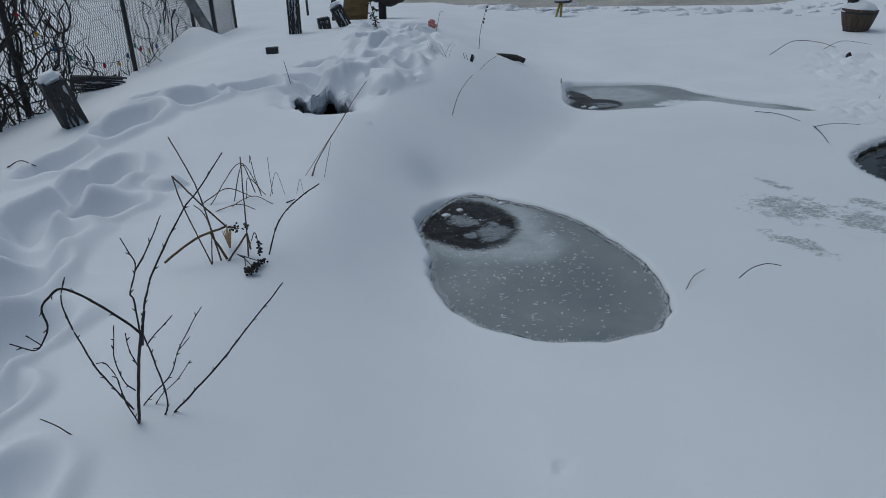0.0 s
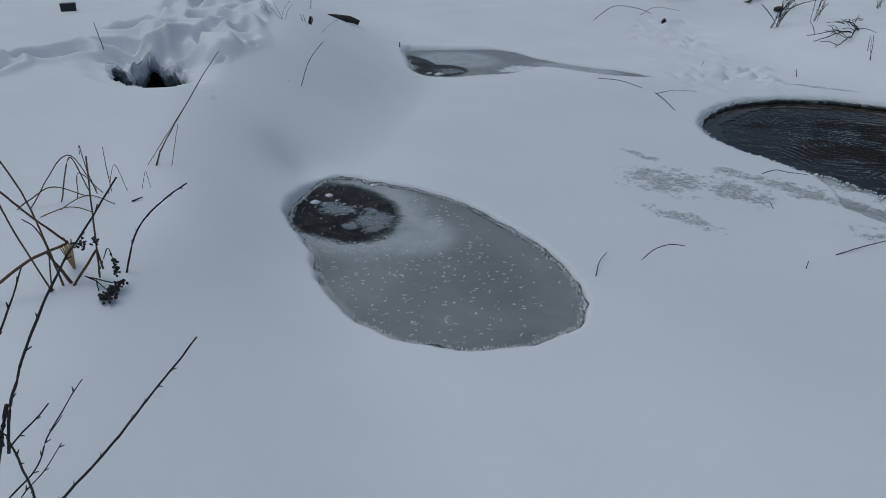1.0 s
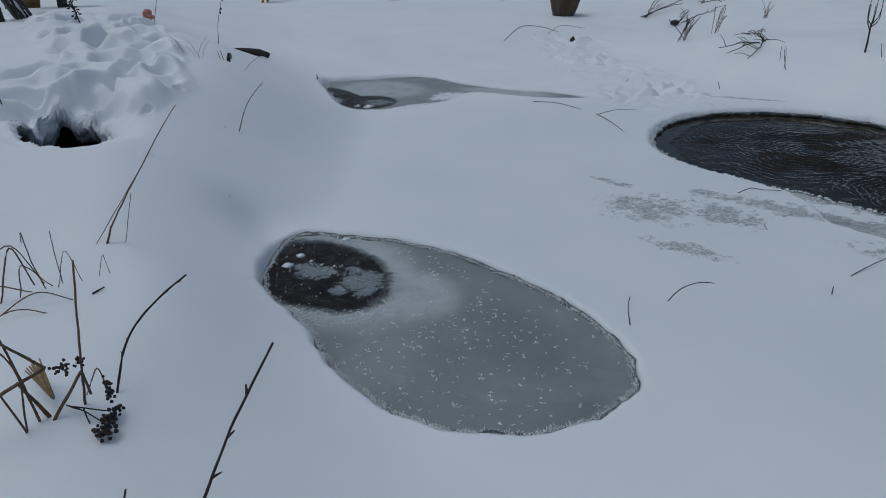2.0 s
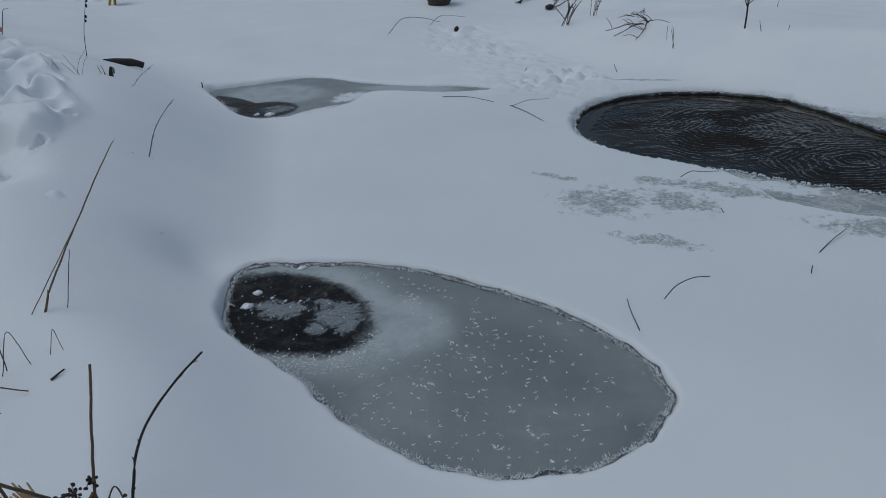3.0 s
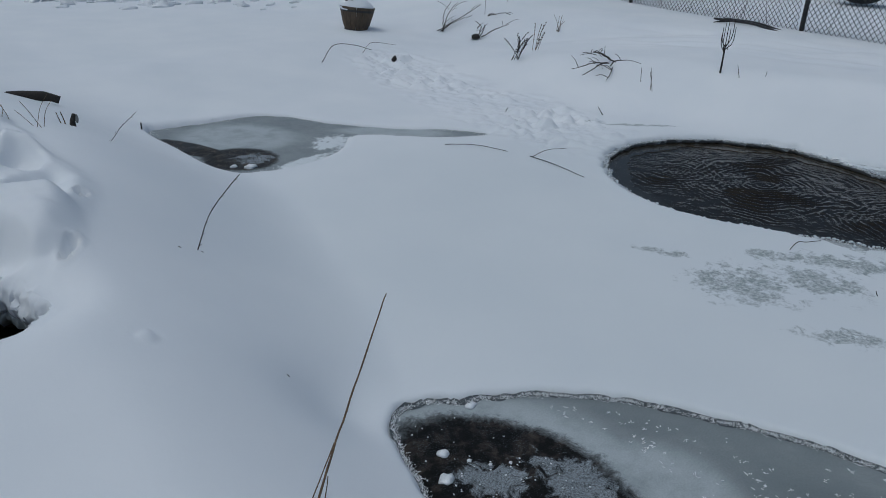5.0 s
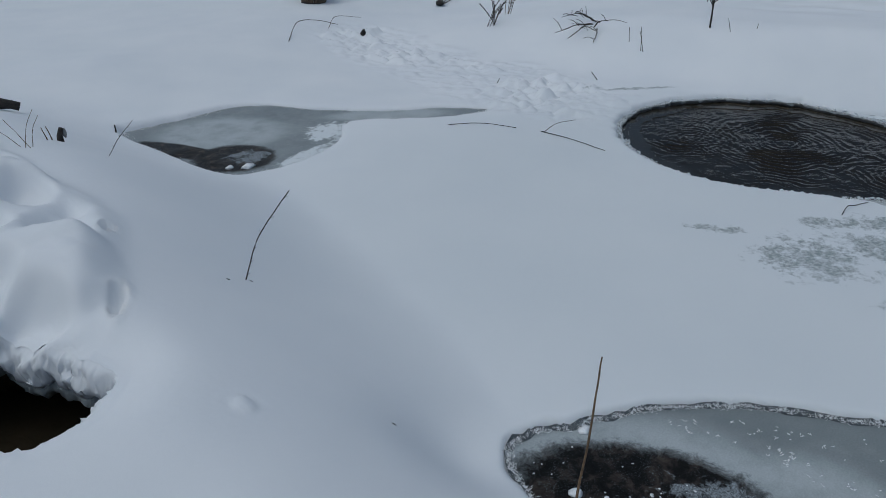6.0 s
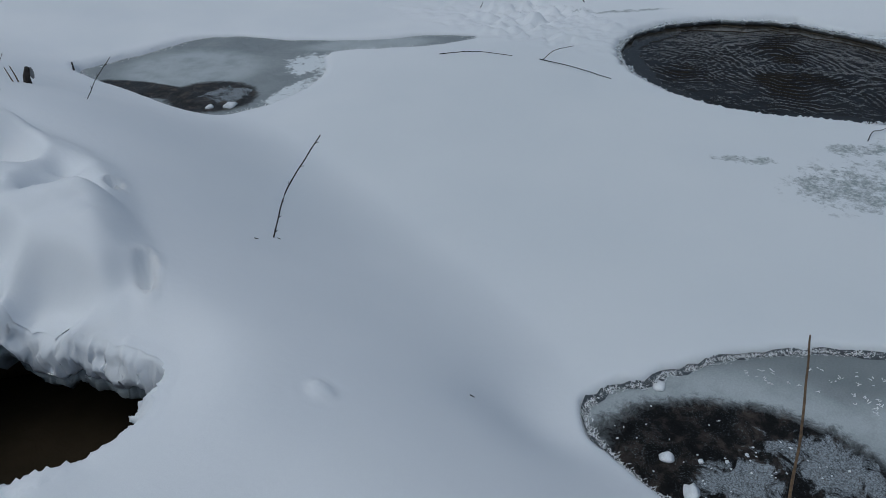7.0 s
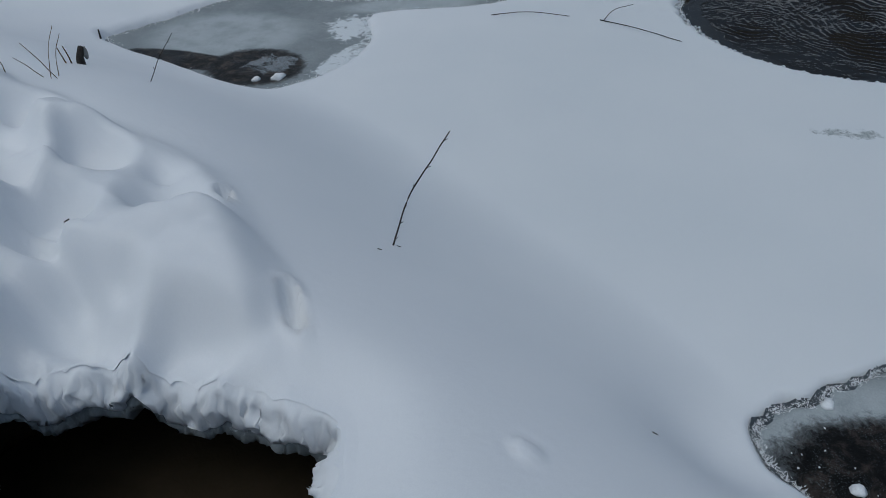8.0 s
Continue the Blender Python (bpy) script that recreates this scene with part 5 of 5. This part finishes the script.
tube(bm, [(13.6, 5.15, ground_at(13.6, 5.15) - 0.05), (13.66, 5.12, ground_at(13.6, 5.15) + 1.0)], 0.016, 0.014, 6)
part("shaft", bm, BLACK_METAL, t)


# ---------------------------------------------------------------- terrace things
def lattice_lantern(m, height, label, snow=True):
    """A square black garden lantern with a branching cut-out pattern over pale panels."""
    t = thing("lattice_lantern", label, "lantern", "lattice lanterns")
    w = 0.066
    lr = random.Random(int(height * 1000))
    bm = bmesh.new()
    box(bm, (w * 1.84, w * 1.84, height * 0.96), pose(0, 0, height * 0.48), 0.003)
    part("inner_panel", bm, FROST, t, "pale translucent panel", False)
    for k in range(4):
        a = radians(90 * k)
        bm = bmesh.new()
        for _ in range(22):
            x0, z0 = lr.uniform(-w, w), lr.uniform(-0.1, 0.85) * height
            pts = [Vector((x0, -w, z0))]
            for _ in range(4):
                x0 = min(max(x0 + lr.uniform(-0.02, 0.02), -w), w)
                z0 += height * 0.14
                pts.append(Vector((x0, -w - 0.002, min(max(z0, 0.0), height))))
            tube(bm, pts, 0.011, 0.008, 4)
        for x0 in (-w, w):
            box(bm, (0.02, 0.012, height), pose(x0 * 0.94, -w - 0.002, height / 2))
        bmesh.ops.rotate(bm, verts=bm.verts[:], cent=(0, 0, 0), matrix=Matrix.Rotation(a, 3, "Z"))
        part("lattice_side", bm, BLACK_METAL, t, smooth_shade=False)
    bm = bmesh.new()
    box(bm, (w * 2.3, w * 2.3, 0.035), pose(0, 0, height), 0.006)
    cap = part("cap", bm, BLACK_METAL, t, smooth_shade=False)
    if snow:
        bm = bmesh.new()
        box(bm, (w * 2.2, w * 2.2, 0.06), pose(0, 0, height + 0.045), 0.025)
        part("snow_cap", bm, SNOW, cap, "white snow cap")
    t.matrix_world = m
    return t


def on_ground(x, y, sunk=0.04):
    return (x, y, ground_at(x, y) - sunk)


lattice_lantern(pose(*on_ground(-2.5, 5.02, 0.05), 6, -17, 40), 0.36, "leaning black lattice lantern capped with snow")
lattice_lantern(pose(*on_ground(-3.5, 8.2, 0.0), 0, -82, 25), 0.5, "black lattice lantern toppled onto the snow", False)
lattice_lantern(pose(*on_ground(-1.7, 9.1, 0.05), 0, 2, 10), 0.5, "upright black lattice lantern in the snow")
lattice_lantern(pose(*on_ground(-1.4, 9.65, 0.2), 0, -6, 15), 0.32, "short black lattice lantern deep in snow", False)
lattice_lantern(pose(*on_ground(-1.1, 9.75, 0.15), 0, -24, 15), 0.42, "tilted black lattice lantern capped with snow")

t = thing("dark_box", "small dark ribbed box sunk in snow", "box")
x, y, z = on_ground(-1.6, 7.3, 0.0)
bm = bmesh.new()
box(bm, (0.115, 0.09, 0.08), pose(x, y, z + 0.01, 0, 0, 8), 0.006)
part("body", bm, BLACK_METAL, t, smooth_shade=False)
bm = bmesh.new()
box(bm, (0.125, 0.1, 0.014), pose(x, y, z + 0.052, 0, 0, 8), 0.005)
part("lid", bm, BLACK_METAL, t, smooth_shade=False)

for pts in (((-1.11, 5.58, 0.0), (-1.125, 5.58, 0.08), (-1.14, 5.58, 0.15)),):
    fallen_twig(pts, 0.003, "thin upright dark stick in snow")

# dark cut post stub and buried log
t = thing("post_stub", "dark broken post stub in snow", "stub")
x, y, z = on_ground(0.303, 6.695, 0.02)
bm = bmesh.new()
tube(bm, [(x, y, z), (x + 0.003, y, z + 0.045), (x + 0.01, y - 0.01, z + 0.08)], 0.02, 0.01, 7, 0.2)
part("body", bm, BARK, t)
bm = bmesh.new()
lump(bm, (x + 0.02, y - 0.012, z + 0.055), 0.014, (0.6, 0.6, 1.7), 0.3, 2, 2)
part("torn_edge", bm, GREY_METAL, t, "pale torn edge")
for o in (-0.03, -0.05):
    branch(t, ((x + o, y, z + 0.02), (x + o - 0.01, y, z + 0.06), (x + o - 0.02, y, z + 0.1)), 0.003, 0.0015, REED, "stem", False)
t = thing("buried_log", "short dark log half buried in snow", "log")
x, y, z = on_ground(0.8, 8.4, 0.02)
bm = bmesh.new()
tube(bm, [(x - 0.16, y + 0.06, z + 0.05), (x - 0.13, y + 0.05, z + 0.055), (x - 0.05, y + 0.03, z + 0.05), (x + 0.07, y - 0.03, z + 0.035), (x + 0.12, y - 0.05, z + 0.02), (x + 0.16, y - 0.07, z + 0.0)], 0.024, 0.034, 9, 0.18)
part("body", bm, BARK, t)
fallen_twig(((1.3, 7.88, 0.0), (1.3, 7.88, 0.05)), 0.006, "tiny dark stub at pool edge", None, "stub")

weed(0.08, 6.53, 4, 0.13, 0.1, "bent dry grass stems in snow", REED, 0, 0.0016)
weed(-0.05, 6.6, 3, 0.07, 0.08, "bent dry grass stems in snow", REED, 0, 0.0016)
t = thing("seed_stalk", "tall thin dark stalk with few seed pods", "stalk")
x, y, z = on_ground(0.44, 7.97, 0.0)
pts = ((x, y, z), (x + 0.02, y, z + 0.18), (x + 0.09, y + 0.02, z + 0.42))
branch(t, pts, 0.0036, 0.002, BARK, "stem", False, True)
for f in (0.62, 0.7, 0.9, 1.0):
    q = Vector(pts[1]).lerp(Vector(pts[2]), (f - 0.4) / 0.6)
    bm = bmesh.new()
    lump(bm, q + Vector((0.008, 0, 0)), 0.01, (0.8, 0.8, 1.5), 0.3, 1, 2)
    part("pod", bm, SEED, t)

t = thing("paper_flower", "faded red and white artificial flower on wire", "flower")
x, y, z = on_ground(-0.05, 8.85, 0.0)
RED = grainy("faded_red_petal", (0.4, 0.07, 0.05), (0.75, 0.45, 0.4), 90, 0.7)
for k in range(9):
    a = k * 0.7
    bm = bmesh.new()
    lump(bm, (x + 0.035 * math.cos(a) * (0.4 + k / 9), y + 0.02 * math.sin(3 * a), z + 0.06 + 0.04 * math.sin(a) * (0.4 + k / 9)), 0.024, (1, 0.4, 0.8), 0.4, 2, k)
    part("petal", bm, RED, t)
branch(t, ((x + 0.05, y, z), (x + 0.08, y, z + 0.12), (x + 0.1, y, z + 0.18), (x + 0.14, y, z + 0.185)), 0.003, 0.0025, REED, "wire", False, True)

t = thing("dried_sprig", "dark brown dried leafy sprig standing in snow", "sprig")
x, y, z = on_ground(-0.66, 8.48, 0.0)
branch(t, ((x, y, z), (x - 0.03, y, z + 0.16), (x - 0.07, y, z + 0.34)), 0.007, 0.003, BARK, "stem", False, True)
for k in range(26):
    f = rng.uniform(0.15, 1.0)
    q = Vector((x - 0.07 * f, y, z + 0.34 * f))
    bm = bmesh.new()
    e = q + Vector((rng.uniform(-0.1, 0.1) * (0.3 + f * 0.7), rng.uniform(-0.06, 0.06), rng.uniform(-0.02, 0.04)))
    tube(bm, [q, (q + e) / 2 + Vector((0, 0, 0.02)), e], 0.006, 0.003, 4)
    lump(bm, e, 0.013, (1.2, 1, 0.6), 0.5, 1, k)
    part("leaf_cluster", bm, SEED, t)

# timber and log pile at the end of the terrace
t = thing("board_panel", "ochre plywood panel standing on edge", "panel")
x, y = -1.35, 12.2
z = ground_at(x, y)
bm = bmesh.new()
box(bm, (0.42, 0.04, 0.9), pose(x + 0.1, y, z + 0.4, 0, 10, -18), 0.006)
part("sheet", bm, OCHRE, t)
for o in (-0.22,):
    bm = bmesh.new()
    box(bm, (0.05, 0.06, 1.2), pose(x + o - 0.02, y - 0.06, z + 0.45, 0, 8, -18), 0.006)
    part("upright", bm, BLACK_METAL, t)
t = thing("dark_log", "thick dark rotten log lying on snow", "log")
bm = bmesh.new()
tube(bm, curve_points(((x + 0.15, y - 0.35, z + 0.5), (x + 0.4, y - 0.4, z + 0.42), (x + 0.65, y - 0.4, z + 0.36), (x + 0.8, y - 0.35, z + 0.42)), 5), 0.12, 0.17, 12, 0.12)
part("trunk", bm, BARK, t)
bm = bmesh.new()
tube(bm, curve_points(((x + 0.5, y - 0.38, z - 0.1), (x + 0.52, y - 0.38, z + 0.3)), 3), 0.05, 0.07, 9, 0.15)
part("prop", bm, BARK, t)
t = thing("metal_hoop", "dark bent metal hoop beside the panel", "hoop")
bm = bmesh.new()
tube(bm, [(-2.75 + 0.32 * math.cos(a), 18.0, ground_at(-2.7, 18) + 0.62 + 0.2 * math.sin(a)) for a in np.linspace(-3.3, 0.2, 24)], 0.04, 0.04, 7)
part("ring", bm, BLACK_METAL, t)
for o in (-0.3, 0.3):
    bm = bmesh.new()
    tube(bm, [(-2.75 + o, 18.0, ground_at(-2.7, 18) - 0.05), (-2.75 + o, 18.0, ground_at(-2.7, 18) + 0.6)], 0.03, 0.03, 6)
    part("leg", bm, BLACK_METAL, t)

# small table-like garden light with a yellow stand
t = thing("garden_stool", "black round top with snow on a yellow stand", "stool")
x, y = 2.31, 14.3
z = ground_at(x, y)
YELLOW = grainy("yellow_paint", (0.35, 0.25, 0.02), (0.55, 0.42, 0.05), 40, 0.5)
for o in (-0.05, 0.05):
    bm = bmesh.new()
    tube(bm, [(x - 0.06 + o, y, z - 0.05), (x + o * 0.3, y, z + 0.24)], 0.022, 0.02, 7)
    part("leg", bm, YELLOW, t, "yellow painted leg")
bm = bmesh.new()
lump(bm, (x + 0.04, y, z + 0.27), 0.17, (1, 1, 0.2), 0.0, 3, 1)
stool_top = part("top", bm, BLACK_METAL, t)
bm = bmesh.new()
lump(bm, (x + 0.04, y, z + 0.3), 0.14, (1, 1, 0.3), 0.1, 3, 2)
part("snow_cap", bm, SNOW, stool_top, "white snow cap")

# ploughed snow bank and cleared drive
r = np.random.RandomState(44)
for k in range(90):
    f = r.rand()
    x, y = 0.8 + 6.2 * f + r.normal(0, 0.15), 17.0 - 4.4 * f + r.normal(0, 0.5)
    bm = bmesh.new()
    rad = r.uniform(0.03, 0.11)
    lump(bm, (x, y, ground_at(x, y) - rad * 0.1), rad, (1.5, 1, 0.6), 1.1, 2, k)
    tagged(link("snow_clod", bm, SNOW), "rough white clod of ploughed snow", "snow clod", "ploughed snow clods")
DRIVE = grainy("salted_drive", (0.3, 0.29, 0.27), (0.5, 0.47, 0.42), 6, 0.9, bumps=0.01)
bm = bmesh.new()
xs, ys = np.linspace(-1.5, 40, 50), np.linspace(0, 1, 9)
grid = []
for v in ys:
    row = []
    for u in xs:
        yy = 19.0 - 0.62 * (u + 1.5) * (u < 12) - 8.37 * (u >= 12) + v * 6
        row.append(bm.verts.new((u, yy, ground_at(u, yy) + (0.03 if 0.1 < v < 0.9 else -0.12))))
    grid.append(row)
for a, b in zip(grid, grid[1:]):
    for i in range(len(a) - 1):
        bm.faces.new((a[i], a[i + 1], b[i + 1], b[i]))
tagged(link("drive", bm, DRIVE), "pale sanded and ploughed drive behind the snow", "drive", kind="structure")
